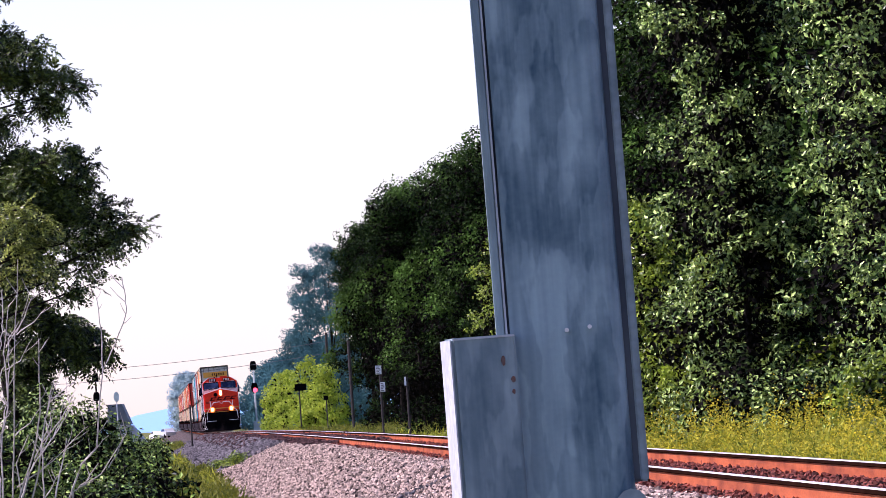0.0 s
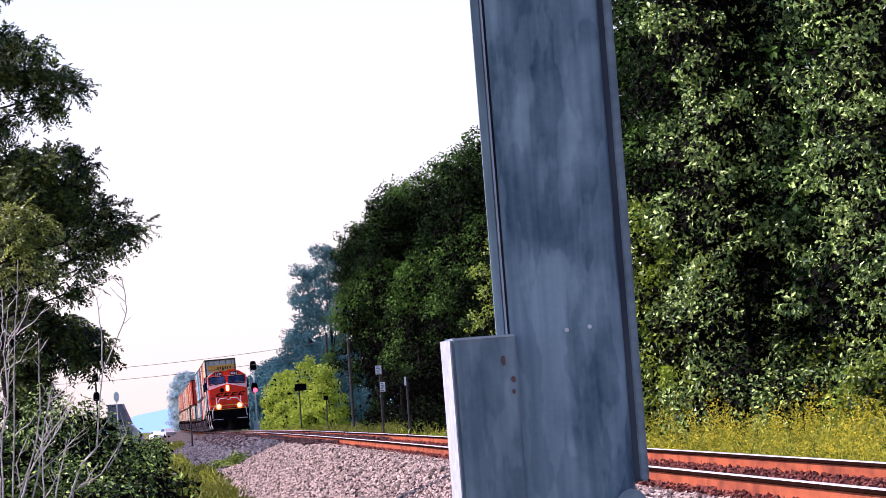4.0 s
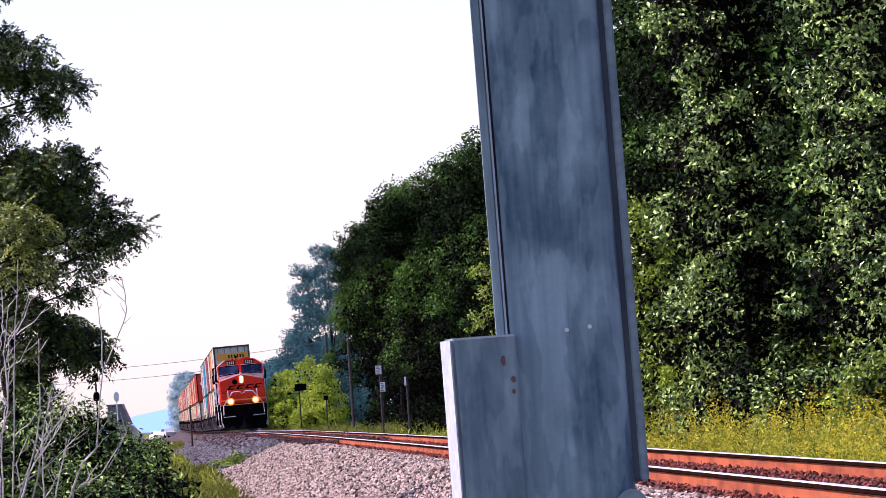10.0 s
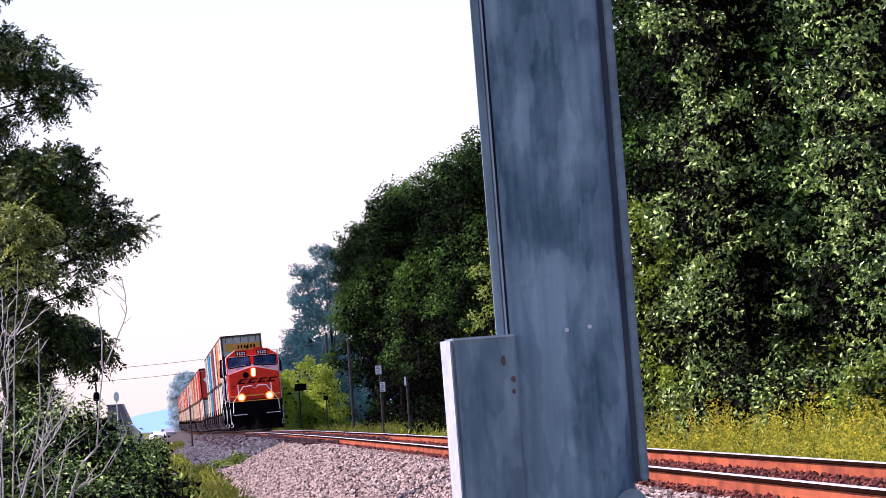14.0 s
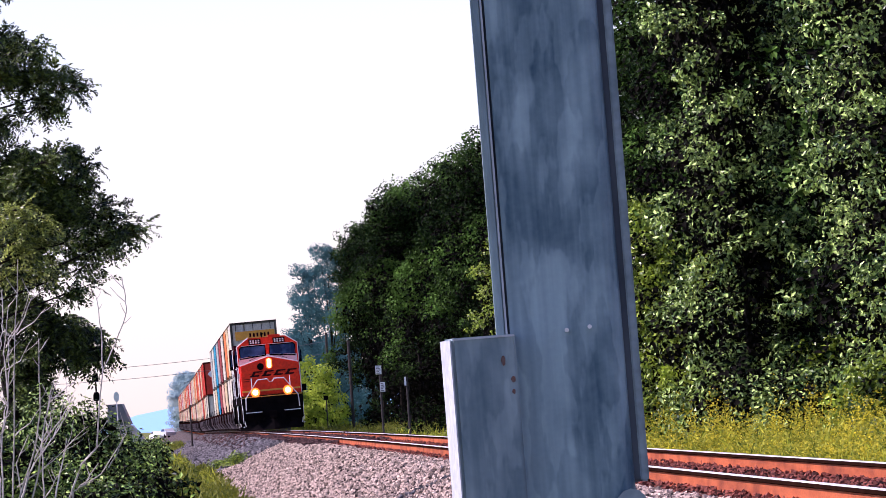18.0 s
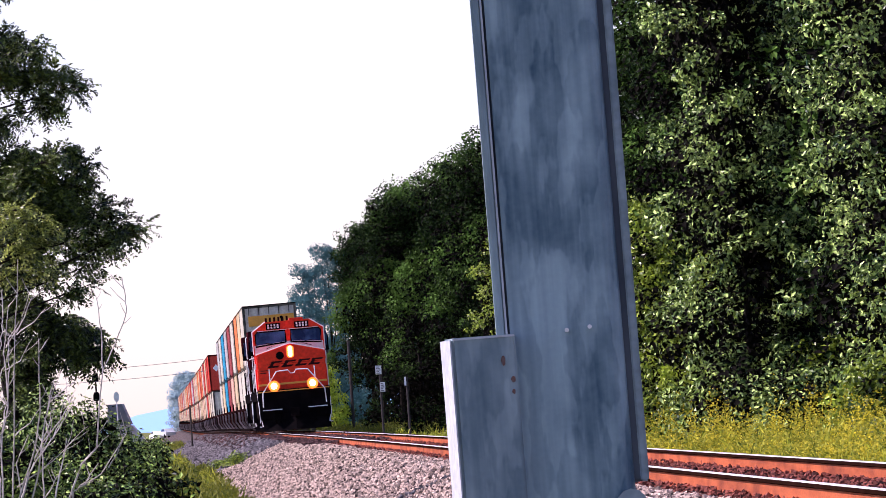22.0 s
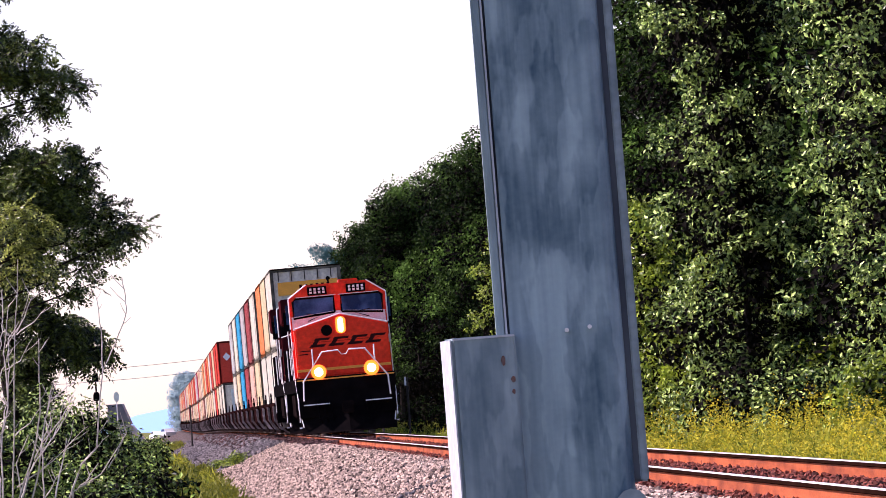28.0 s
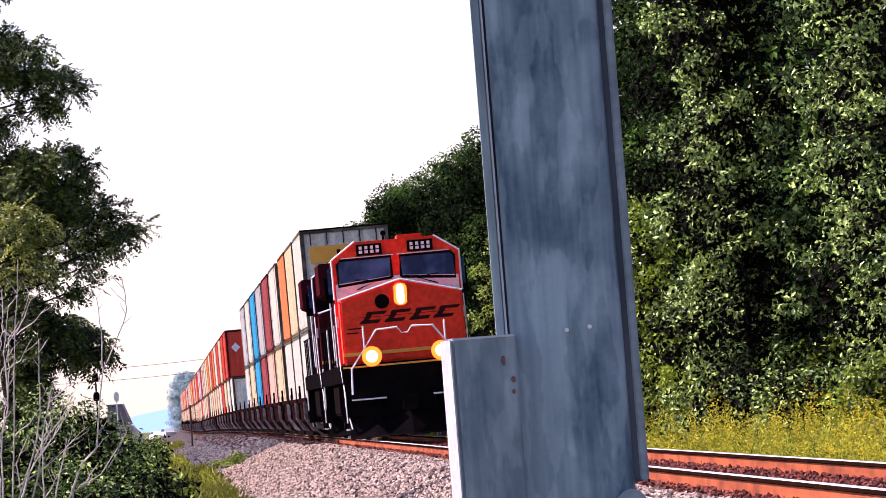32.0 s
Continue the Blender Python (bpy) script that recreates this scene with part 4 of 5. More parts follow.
def container_shapes(length):
    if length in CONTAINER_MESH:
        return CONTAINER_MESH[length]
    h, w = 2.88, 1.285
    body = Shape().box(-w + 0.03, w - 0.03, 0.05, length - 0.05, 0.12, h - 0.05)
    n = int(length / 0.56)
    for k in range(n):
        y = 0.25 + k * (length - 0.5) / n
        for sx in (-1, 1):
            body.box(sx * (w - 0.012) - 0.02, sx * (w - 0.012) + 0.02, y, y + 0.26, 0.16, h - 0.12)
    edges = Shape()
    for sx in (-1, 1):
        for y in (0.0, length - 0.12):
            edges.box(sx * (w - 0.06) - 0.06, sx * (w - 0.06) + 0.06, y, y + 0.12, 0.0, h)
        for z in (0.0, h - 0.1):
            edges.box(sx * (w - 0.05) - 0.05, sx * (w - 0.05) + 0.05, 0.12, length - 0.12, z if z < 1 else h - 0.06, z + 0.07 if z < 1 else h)
        if length > 14:
            for y in (1.95, length - 2.1):
                edges.box(sx * (w + 0.002) - 0.015, sx * (w + 0.002) + 0.015, y, y + 0.16, 0.07, h - 0.06)
    for y in (0.0, length - 0.1):
        edges.box(-w + 0.12, w - 0.12, y, y + 0.1, h - 0.12, h)
        edges.box(-w + 0.12, w - 0.12, y, y + 0.1, 0.0, 0.14)
    front = Shape()
    for k in range(7):
        x = -w + 0.3 + k * (2 * w - 0.6) / 6
        front.box(x - 0.09, x + 0.09, 0.015, 0.05, 0.16, h - 0.14)
    CONTAINER_MESH[length] = (body.mesh("container_body"), edges.mesh("corner_frame"), front.mesh("front_ribs"))
    return CONTAINER_MESH[length]


def container(colour, length, extra=""):
    names = {"white": "white", "cream": "cream", "peach": "faded peach"}
    word = names.get(colour, colour)
    size = "long" if length > 14 else "short"
    label = {"sign": "white ribbed shipping container with a yellow front sign",
             "diamond": "red ribbed shipping container with a white diamond plate",
             "cooler": "white refrigerated container with a dark cooling unit"}.get(extra, f"{size} {word} corrugated shipping container on the train")
    p = thing("shipping_container", label, "container", "containers of the train")
    for nm, me in zip(("body", "corner_frame", "front_ribs"), container_shapes(length)):
        me = me.copy()
        me.materials.clear()
        me.materials.append(edge_paint(colour) if nm == "corner_frame" else paint(colour))
        part(nm, me, None, p)
    if extra == "sign":
        part("sign_panel", Shape().box(-1.03, 1.15, -0.03, 0.0, 1.90, 2.38), M_GOLD, p, "yellow front sign with dark bars")
        for k in range(6):
            part("bar", Shape().box(-0.25 + k * 0.2, -0.15 + k * 0.2, -0.045, -0.033, 2.03, 2.25), M_MAROON, p)
        for k in range(5):
            part("panel_seam", Shape().box(-1.0 + k * 0.48, -0.965 + k * 0.48, -0.02, 0.012, 2.42, 2.80), M_POSTWOOD, p)
        part("top_rail", Shape().box(-1.29, 1.29, -0.03, 0.05, 2.845, 2.89), M_UNDER, p)
    if extra == "diamond":
        part("diamond_plate", Shape().prism([(-0.72, 1.56), (-0.46, 1.84), (-0.72, 2.12), (-0.98, 1.84)], -0.03, 0.0), M_SIGN, p, "white diamond plate")
    if extra == "cooler":
        part("cooling_unit", Shape().box(-0.8, 0.8, -0.18, 0.0, 0.3, 2.5), M_SILVER, p, "grey cooling unit", 0.03)
        part("grille", Shape().box(-0.1, 0.55, -0.21, -0.18, 0.9, 1.5), M_BLACK, p)
    return p


def well_car(length, group="well cars of the train"):
    p = thing("well_car", "dark rust-brown double-stack well wagon on rails", "railway wagon", group)
    key = ("well", length)
    if key not in CONTAINER_MESH:
        panel = [(1.49, 1.10), (1.49, 0.55), (1.17, 0.12), (1.07, 0.12), (1.39, 0.57), (1.39, 1.10)]
        pieces = []
        for sx in (-1, 1):
            sill = Shape().prism([(sx * x, z) for x, z in panel][::sx], 0.6, length - 0.6)
            pieces.append(("side_sill", sill.mesh("side_sill"), M_WELL))
            pieces.append(("top_chord", Shape().box(sx * 1.44 - 0.10, sx * 1.44 + 0.10, 0.4, length - 0.4, 1.08, 1.24).mesh("top_chord", 0.02), M_WELL))
        for y0, y1 in ((-0.4, 0.6), (length - 0.6, length + 0.4)):
            pieces.append(("end_platform", Shape().box(-1.45, 1.45, y0, y1, 0.85, 1.1).mesh("end_platform"), M_UNDER))
        pieces.append(("well_floor", Shape().box(-1.4, 1.4, 0.6, length - 0.6, 0.14, 0.24).mesh("well_floor"), M_UNDER))
        for nm, me, mt in pieces:
            me.materials.append(mt)
        CONTAINER_MESH[key] = pieces
        RIBS[length] = [(sx, k) for sx in (-1, 1) for k in (0.7, 1.8, 3.0)]
    for nm, me, mt in CONTAINER_MESH[key]:
        part(nm, me, None, p)
    if "rib" not in RIBS:
        RIBS["rib"] = Shape().prism([(1.57, 1.12), (1.56, 0.62), (1.38, 0.30), (1.12, 0.08), (1.07, 0.13), (1.30, 0.34), (1.50, 0.64), (1.50, 1.12)], 0.0, 0.14).mesh("side_rib")
        RIBS["rib"].materials.append(M_RIB)
    for sx, k in RIBS[length]:
        part("side_rib", RIBS["rib"], None, p).matrix_basis = pose(0, k, 0, 0, 0, 0 if sx > 0 else 180)
    if "railing" not in RIBS:
        rail_shape = Shape()
        for y in (-0.32, 0.1):
            rail_shape.tube([(0, y, 1.0), (0, y, 1.62)], 0.028, n=5)
        for z in (1.32, 1.62):
            rail_shape.tube([(0, -0.36, z), (0, 0.14, z)], 0.02, n=5)
        rail_shape.box(-0.04, 0.04, 0.3, 0.5, 1.1, 1.42)
        RIBS["railing"] = rail_shape.mesh("end_ladder")
        RIBS["railing"].materials.append(M_BLACK)
    for sx in (-1, 1):
        part("end_ladder", RIBS["railing"], None, p, "black steel end ladder").matrix_basis = pose(sx * 1.42, 0.0, 0)
    bogie(p, 0.0, 0.88, 2)
    return p


M_RIB = surface("scuffed_grey_rib", (0.34, 0.29, 0.28), (0.05, 0.035, 0.03), rough=0.7, scale=3, spec=0.0, vary=0.95)
M_WELL = surface("well_car_paint", (0.020, 0.007, 0.0065), (0.007, 0.003, 0.0035), rough=0.8, scale=1.0, fine=15, wear=0.5, spec=0.0)
MOVING = []  # (thing, metres behind the train's front, height above the rail)


def train():
    MOVING.append((locomotive("leading orange-red diesel locomotive with three glowing headlights", True), 0.0, 0.0))
    MOVING.append((locomotive("trailing diesel locomotive with its front coloured as if shaded", False), 22.6, 0.0))
    short, long = 12.19, 16.15
    rows = [(46.0, short, "white", "white", "sign"), (60.2, short, "white", "cream", ""), (74.3, short, "white", "orange", ""), (92.5, long, "cream", "white", ""),
            (111.4, long, "peach", "maroon", ""), (130.3, long, "maroon", "grey", ""), (149.2, long, "blue", "blue", ""), (168.1, long, "cream", "white", ""),
            (187.0, long, "white", "grey", ""), (206.0, long, "", "", ""), (225.0, long, "", "", ""), (244.0, long, "", "", ""), (266.0, short, "white", "", "cooler"),
            (284.0, long, "white", "red", "diamond")]
    upper = ["red", "cream", "red", "white", "orange", "red", "cream", "orange", "cream", "white", "peach", "cream", "crimson", "lilac", "white", "red"]
    lower = ["cream", "red", "white", "cream", "peach", "cream", "cream", "white", "brown", "peach", "cream", "white"]
    s = 303.0
    for k in range(46):
        rows.append((s, long, lower[k % len(lower)], upper[k % len(upper)], ""))
        s += 19.0
    made = {}
    for s, length, low, top, extra in rows:
        car = copy_thing(made[length], pose(0, 0, 0)) if length in made else made.setdefault(length, well_car(length))
        MOVING.append((car, s - 0.35, 0.0))
        for colour, z in ((low, 0.30), (top, 3.20)):
            if colour:
                special = extra if (z > 1 or extra == "cooler") else ""
                key = (colour, length, special)
                box = copy_thing(made[key], pose(0, 0, 0)) if key in made else made.setdefault(key, container(colour, length, special))
                MOVING.append((box, s, z))


def front_of_train(t):
    k = t / 32.0
    return 678.1 - 538.5 * k + 59.3 * k * k - 15.2 * k ** 3


def on_track(y, z):
    lean = -1.3
    return pose(track_x(y) + z * math.sin(radians(lean)), y, track_z(y) + z * math.cos(radians(lean)), 0, lean, track_turn(y + 8))


def motions():
    for ob, behind, z in MOVING:
        walk(ob, [(t, on_track(front_of_train(t) + behind, z)) for t in (0, 4, 8, 12, 16, 20, 24, 28, 30, 32)])


# ---------------------------------------------------------------- the line's signs and signals
def signal_mast(x, y, height, heads, label, red):
    z = ground_z(x, y)
    p = thing("railway_signal", label, "signal", m=pose(x, y, z))
    part("mast", Shape().tube([(0, 0, -0.1), (0, 0, height)], 0.09, 0.07, 10), M_SILVER if red else M_BLACK, p)
    part("base", Shape().box(-0.3, 0.3, -0.25, 0.25, -0.1, 1.5), M_SILVER if red else M_BLACK, p, "", 0.03)
    for k, h in enumerate(heads):
        hd = part("signal_head", Shape().prism([(-0.26, h - 0.35), (0.26, h - 0.35), (0.3, h), (0.2, h + 0.42), (-0.2, h + 0.42), (-0.3, h)], -0.25, 0.05), M_BLACK, p, "black signal head", 0.04)
        if red and k:
            part("lens", Shape().tube([(0.05, -0.30, h - 0.22), (0.05, -0.25, h - 0.22)], 0.2, n=14), M_REDLAMP, hd, "glowing red lens")
    return p


def post_sign(x, y, z_top, plates, label, r=0.045):
    z = ground_z(x, y)
    p = thing("sign_post", label, "sign", m=pose(x, y, z))
    part("post", Shape().tube([(0, 0, -0.1), (0, 0, z_top - z)], r, n=8), M_POSTWOOD, p)
    for cx, cz, w, h, mt in plates:
        part("plate", Shape().box(cx - w / 2, cx + w / 2, -0.06, -0.03, cz - z - h / 2, cz - z + h / 2), mt, p, "", 0.006)
        if w > 0.2 and w < 0.5 and mt is M_SIGN:
            for k in range(5):
                b = h * (0.36 - 0.18 * k)
                part("mark", Shape().box(cx - w * 0.36, cx + w * (0.1 + 0.24 * (k * 7 % 3) / 2), -0.068, -0.062, cz - z + b - h * 0.05, cz - z + b + h * 0.05), M_FADED, p)
    return p


def signs():
    signal_mast(-16.3, 690, 6.6, (6.3, 4.4), "railway signal mast with two heads showing red", True)
    signal_mast(-30.1, 690, 7.1, (6.5, 4.85), "dark railway signal mast beyond the verge shrubs", False)
    post_sign(-9.3, 516, 2.85, [(0.1, 2.55, 0.75, 0.45, M_BLACK)], "dark trackside marker board on a thin post")
    post_sign(-2.55, 331, 2.5, [(-0.05, 2.42, 0.25, 0.36, M_SIGN), (0.08, 1.7, 0.21, 0.40, M_SIGN)], "two white marker plates on a dark post")
    post_sign(-1.27, 291, 1.9, [(-0.06, 1.75, 0.07, 0.32, M_SIGN)], "thin dark post with a small white plate")
    post_sign(-5.4, 473, 5.0, [], "tall dark wooden pole at the wood's edge", 0.09)
    post_sign(-8.0, 545, 1.95, [(0, 1.8, 0.3, 0.3, M_BLACK)], "short dark trackside post")
    cab = thing("equipment_cabinet", "dark trackside equipment cabinet with a pale plate", "cabinet", m=pose(-13.6, 640, ground_z(-13.6, 640)))
    part("housing", Shape().box(-0.95, 0.95, 0, 1.0, 0, 2.9), M_POSTWOOD, cab, "", 0.04)
    part("roof", Shape().prism([(-1.1, 2.9), (1.1, 2.9), (0.9, 3.1), (-0.9, 3.1)], -0.1, 1.1), M_BLACK, cab)
    part("plate", Shape().box(-0.75, 0.35, -0.04, -0.005, 1.45, 1.85), M_SIGN, cab, "pale plate")
    post_sign(-16.8, 526, 1.9, [], "thin dark stake beside the ballast", 0.06)


def build_vegetation():
    rng = np.random.default_rng(7)
    edge = "dense leafy tree at the edge of the wood"
    wood = "trees beside the line"
    # The darker-leaved trees of this row paint shade into the wood's gaps.
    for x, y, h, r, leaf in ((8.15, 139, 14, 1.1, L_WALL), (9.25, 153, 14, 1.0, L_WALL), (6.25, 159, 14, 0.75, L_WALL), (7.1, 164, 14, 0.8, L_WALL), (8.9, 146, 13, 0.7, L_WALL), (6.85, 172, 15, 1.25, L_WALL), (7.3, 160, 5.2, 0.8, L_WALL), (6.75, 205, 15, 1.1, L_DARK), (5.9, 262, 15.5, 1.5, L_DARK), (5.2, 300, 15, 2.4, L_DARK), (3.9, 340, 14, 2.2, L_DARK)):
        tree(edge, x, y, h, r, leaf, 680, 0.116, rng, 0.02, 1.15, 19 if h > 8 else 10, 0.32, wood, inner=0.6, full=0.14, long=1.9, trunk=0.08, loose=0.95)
    for x, y, h, r in ((8.75, 150, 2.6, 1.0), (6.4, 165, 2.2, 0.8), (2.3, 318, 8.0, 1.3), (7.6, 158, 2.4, 0.8), (6.35, 176, 5.0, 0.7), (5.2, 178, 5.6, 0.6), (5.75, 174, 4.4, 0.5), (8.6, 150, 9.0, 0.7), (7.55, 136, 2.0, 0.6)):
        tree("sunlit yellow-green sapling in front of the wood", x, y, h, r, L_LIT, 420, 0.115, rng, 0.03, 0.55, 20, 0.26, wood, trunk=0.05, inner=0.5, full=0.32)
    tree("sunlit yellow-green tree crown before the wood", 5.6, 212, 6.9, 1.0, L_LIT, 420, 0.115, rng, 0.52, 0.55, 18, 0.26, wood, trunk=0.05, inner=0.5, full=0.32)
    for x, y, h in ((6.5, 152, 2.5), (6.1, 154, 2.2), (6.85, 148, 2.3)):
        bush("leafy green shrub at the foot of the wood", x, y, h, 0.6, L_WALL, 620, 0.112, rng, 0.3, 26)
    bush("dim green shrub below the wood", 5.2, 190, 2.0, 0.8, L_DARK, 420, 0.11, rng)
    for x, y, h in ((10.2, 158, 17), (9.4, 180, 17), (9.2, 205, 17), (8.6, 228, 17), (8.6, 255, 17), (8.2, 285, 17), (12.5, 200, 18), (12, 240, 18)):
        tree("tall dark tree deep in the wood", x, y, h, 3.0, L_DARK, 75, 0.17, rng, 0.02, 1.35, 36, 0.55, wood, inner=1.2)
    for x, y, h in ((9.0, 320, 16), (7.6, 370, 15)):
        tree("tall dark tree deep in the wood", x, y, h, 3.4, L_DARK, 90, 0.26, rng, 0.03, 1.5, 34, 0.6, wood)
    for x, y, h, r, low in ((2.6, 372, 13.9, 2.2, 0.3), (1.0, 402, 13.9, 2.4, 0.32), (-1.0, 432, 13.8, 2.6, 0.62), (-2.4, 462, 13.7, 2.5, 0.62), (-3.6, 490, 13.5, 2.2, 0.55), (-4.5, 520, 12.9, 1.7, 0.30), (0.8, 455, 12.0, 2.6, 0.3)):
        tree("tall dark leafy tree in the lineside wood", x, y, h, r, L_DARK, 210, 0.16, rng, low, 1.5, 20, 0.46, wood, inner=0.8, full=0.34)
    # Few leaves and much black filler: the wood's dark hollow is painted in.
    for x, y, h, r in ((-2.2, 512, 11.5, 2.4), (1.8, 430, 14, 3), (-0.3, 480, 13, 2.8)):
        tree("sparse tree filled with near-black shade inside the wood", x, y, h, r, L_DARK, 210, 0.16, rng, 0.02, 1.5, 20, 0.46, wood, inner=2.2, full=0.07)
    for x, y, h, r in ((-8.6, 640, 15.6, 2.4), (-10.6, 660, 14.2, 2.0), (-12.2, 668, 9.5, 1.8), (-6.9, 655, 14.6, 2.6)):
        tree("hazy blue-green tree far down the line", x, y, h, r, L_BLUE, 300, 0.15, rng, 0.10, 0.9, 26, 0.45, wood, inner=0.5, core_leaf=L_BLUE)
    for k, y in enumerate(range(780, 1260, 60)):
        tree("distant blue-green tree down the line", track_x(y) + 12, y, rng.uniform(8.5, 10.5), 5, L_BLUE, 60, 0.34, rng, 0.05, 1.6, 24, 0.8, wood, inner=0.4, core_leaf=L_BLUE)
    for x, y, h, w in ((-10.2, 575, 5.9, 1.8), (-12.0, 590, 5.2, 1.7), (-7.9, 556, 5.2, 1.2), (-12.9, 610, 4.2, 1.0), (-9.0, 560, 3.4, 1.2)):
        tree("bright green young tree beside the track", x, y, h, w, L_BRIGHT, 200, 0.17, rng, 0.22, 0.6, 22, 0.33, "young trees", trunk=0.07)
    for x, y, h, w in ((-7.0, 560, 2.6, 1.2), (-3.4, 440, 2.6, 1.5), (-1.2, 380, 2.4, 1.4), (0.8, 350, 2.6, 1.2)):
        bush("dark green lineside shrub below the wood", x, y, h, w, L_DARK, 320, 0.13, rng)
    # Tree-shaped stand-in for the haze puff near the train's tail.
    tree("pale tree shape standing in for haze on the horizon", -48.9, 1500, 10.5, 2.6, L_PALE, 110, 0.35, rng, 0.05, 1.6, 20, 0.8, core_leaf=L_PALE)
    # near trees on the field side
    crown = [(-4.92, 5.68, 0, 0.26), (-5.15, 5.95, 0.4, 0.28), (-5.45, 6.25, -0.4, 0.28), (-5.85, 6.40, 0.2, 0.30), (-5.30, 5.42, 0, 0.20), (-5.55, 5.95, 0.3, 0.32), (-6.0, 6.0, 0.2, 0.4), (-5.95, 5.25, 0.1, 0.2), (-6.0, 7.1, 0, 0.3),
             (-5.12, 4.78, 0, 0.26), (-4.86, 4.58, 0.4, 0.28), (-5.42, 4.62, -0.3, 0.34), (-5.85, 4.75, 0.2, 0.42), (-4.88, 4.28, 0, 0.30), (-5.25, 4.25, 0.3, 0.40), (-5.65, 4.3, -0.3, 0.45), (-6.05, 4.3, 0, 0.45)]
    spread = [(-4.62, 3.98, 0.4, 0.28), (-4.30, 3.78, 0, 0.22), (-4.08, 3.62, -0.3, 0.20), (-4.36, 3.52, 0.3, 0.18), (-4.70, 3.84, -0.3, 0.22), (-5.02, 3.95, 0, 0.28), (-5.35, 3.9, 0.4, 0.36), (-5.75, 3.8, -0.2, 0.45), (-4.80, 3.50, 0.2, 0.06),
              (-5.2, 3.6, 0, 0.18), (-4.95, 3.12, 0, 0.10), (-4.74, 2.92, 0.2, 0.10), (-5.15, 3.2, 0.3, 0.08), (-6.1, 3.6, 0.3, 0.45), (-5.75, 3.3, 0.3, 0.30), (-6.0, 3.0, 0.2, 0.40)]
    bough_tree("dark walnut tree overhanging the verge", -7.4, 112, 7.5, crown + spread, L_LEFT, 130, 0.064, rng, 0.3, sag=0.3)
    low = [(-5.30, 2.36, 0, 0.24), (-5.02, 2.20, 0.3, 0.22), (-4.82, 1.98, 0, 0.18), (-4.84, 1.86, 0.2, 0.10), (-5.5, 2.25, 0, 0.26), (-5.2, 2.12, 0.3, 0.18), (-5.75, 2.6, 0, 0.42), (-6.1, 2.6, 0.3, 0.42), (-5.8, 1.9, 0, 0.42), (-6.1, 2.0, 0.2, 0.42),
           (-5.85, 1.5, 0.2, 0.36), (-6.0, 1.3, 0.1, 0.42), (-5.9, 0.7, 0.2, 0.45)]
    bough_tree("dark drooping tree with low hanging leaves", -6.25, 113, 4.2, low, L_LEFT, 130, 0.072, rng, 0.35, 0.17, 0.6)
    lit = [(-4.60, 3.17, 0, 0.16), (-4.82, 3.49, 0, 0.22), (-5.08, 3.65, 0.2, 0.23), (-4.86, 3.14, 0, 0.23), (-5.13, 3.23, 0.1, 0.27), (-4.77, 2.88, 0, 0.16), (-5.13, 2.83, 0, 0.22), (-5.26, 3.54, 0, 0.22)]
    bough_tree("young tree with sunlight painted into its yellowish leaves", -5.75, 99, 3.4, lit, L_LEFTLIT, 55, 0.056, rng, 0.4, 0.06, 0.3)
    near_shrubs = ((-4.85, 113, 2.6, 0.7), (-5.5, 120, 2.9, 0.8), (-4.5, 108, 2.35, 0.6), (-5.6, 108, 2.9, 0.7), (-4.65, 118, 1.8, 0.5), (-6.3, 117, 3.0, 0.8), (-6, 100, 2.6, 0.7), (-5.4, 98, 2.5, 0.7), (-5, 90, 2.2, 0.6),
                   (-5.75, 118, 2.9, 0.8), (-5.35, 112, 2.85, 0.7), (-5.15, 116, 2.75, 0.7), (-4.6, 112, 2.14, 0.7), (-4.85, 118, 2.1, 0.6), (-4.4, 110, 1.9, 0.5), (-5.15, 128, 2.2, 0.7), (-5.45, 135, 2.13, 0.7), (-5.75, 140, 2, 0.7),
                   (-4.2, 95, 2.1, 0.6), (-4.7, 97, 2.2, 0.7), (-4.1, 94, 1.75, 0.4), (-4.0, 92, 1.3, 0.35), (-4.5, 88, 1.9, 0.6), (-4.05, 84, 1.75, 0.45))
    far_shrubs = ((-6.2, 150, 1.85, 0.7), (-5.9, 160, 1.75, 0.9), (-7.1, 175, 2.1, 0.75), (-7.85, 195, 1.95, 0.75), (-9, 220, 1.9, 0.8), (-10.9, 255, 1.9, 1), (-13.2, 300, 1.9, 1.1), (-16, 360, 1.9, 1.3), (-19.5, 450, 1.6, 1.2),
                   (-10.5, 285, 1.76, 0.9), (-9.9, 265, 1.86, 0.7), (-12.6, 335, 1.8, 1.1), (-13.9, 370, 1.78, 1.2))
    for k, (x, y, h, w) in enumerate(near_shrubs + far_shrubs):
        bush("tangled green shrub with scattered leaves painted sunlit in the verge", x, y, h, w, L_SHRUB if k % 3 else L_WALL, 900 if y < 130 else 420, 0.064 if y < 130 else 0.13, rng, 0.3, 50 if 2.4 < h and y < 130 else 24)
    for x, y in ((-6.94, 262), (-7.15, 266), (-7.95, 277), (-7.6, 270), (-7.46, 243), (-7.32, 230), (-7.2, 226), (-6.75, 259)):
        bush("low green weed tuft growing in the ballast", x, y, 0.35, 0.4, L_LIT, 700, 0.11, rng, 0.2, 9, "weeds in the ballast")
    # These bushes take the sunlit leaf tones to look lit.
    for x, y, h, w in ((6.75, 124, 1.25, 0.45), (6.95, 130, 1.1, 0.4)):
        bush("yellow leafy bush with painted sunlight at the edge of the goldenrod", x, y, h, w, L_LEFTLIT, 520, 0.10, rng, 0.2, 30, "bushes in the goldenrod")
    twigs = np.random.default_rng(34)
    for lines in (TWIGS_TALL, TWIGS_EDGE, TWIGS_LOW):
        dead_shrub(68, lines, twigs)
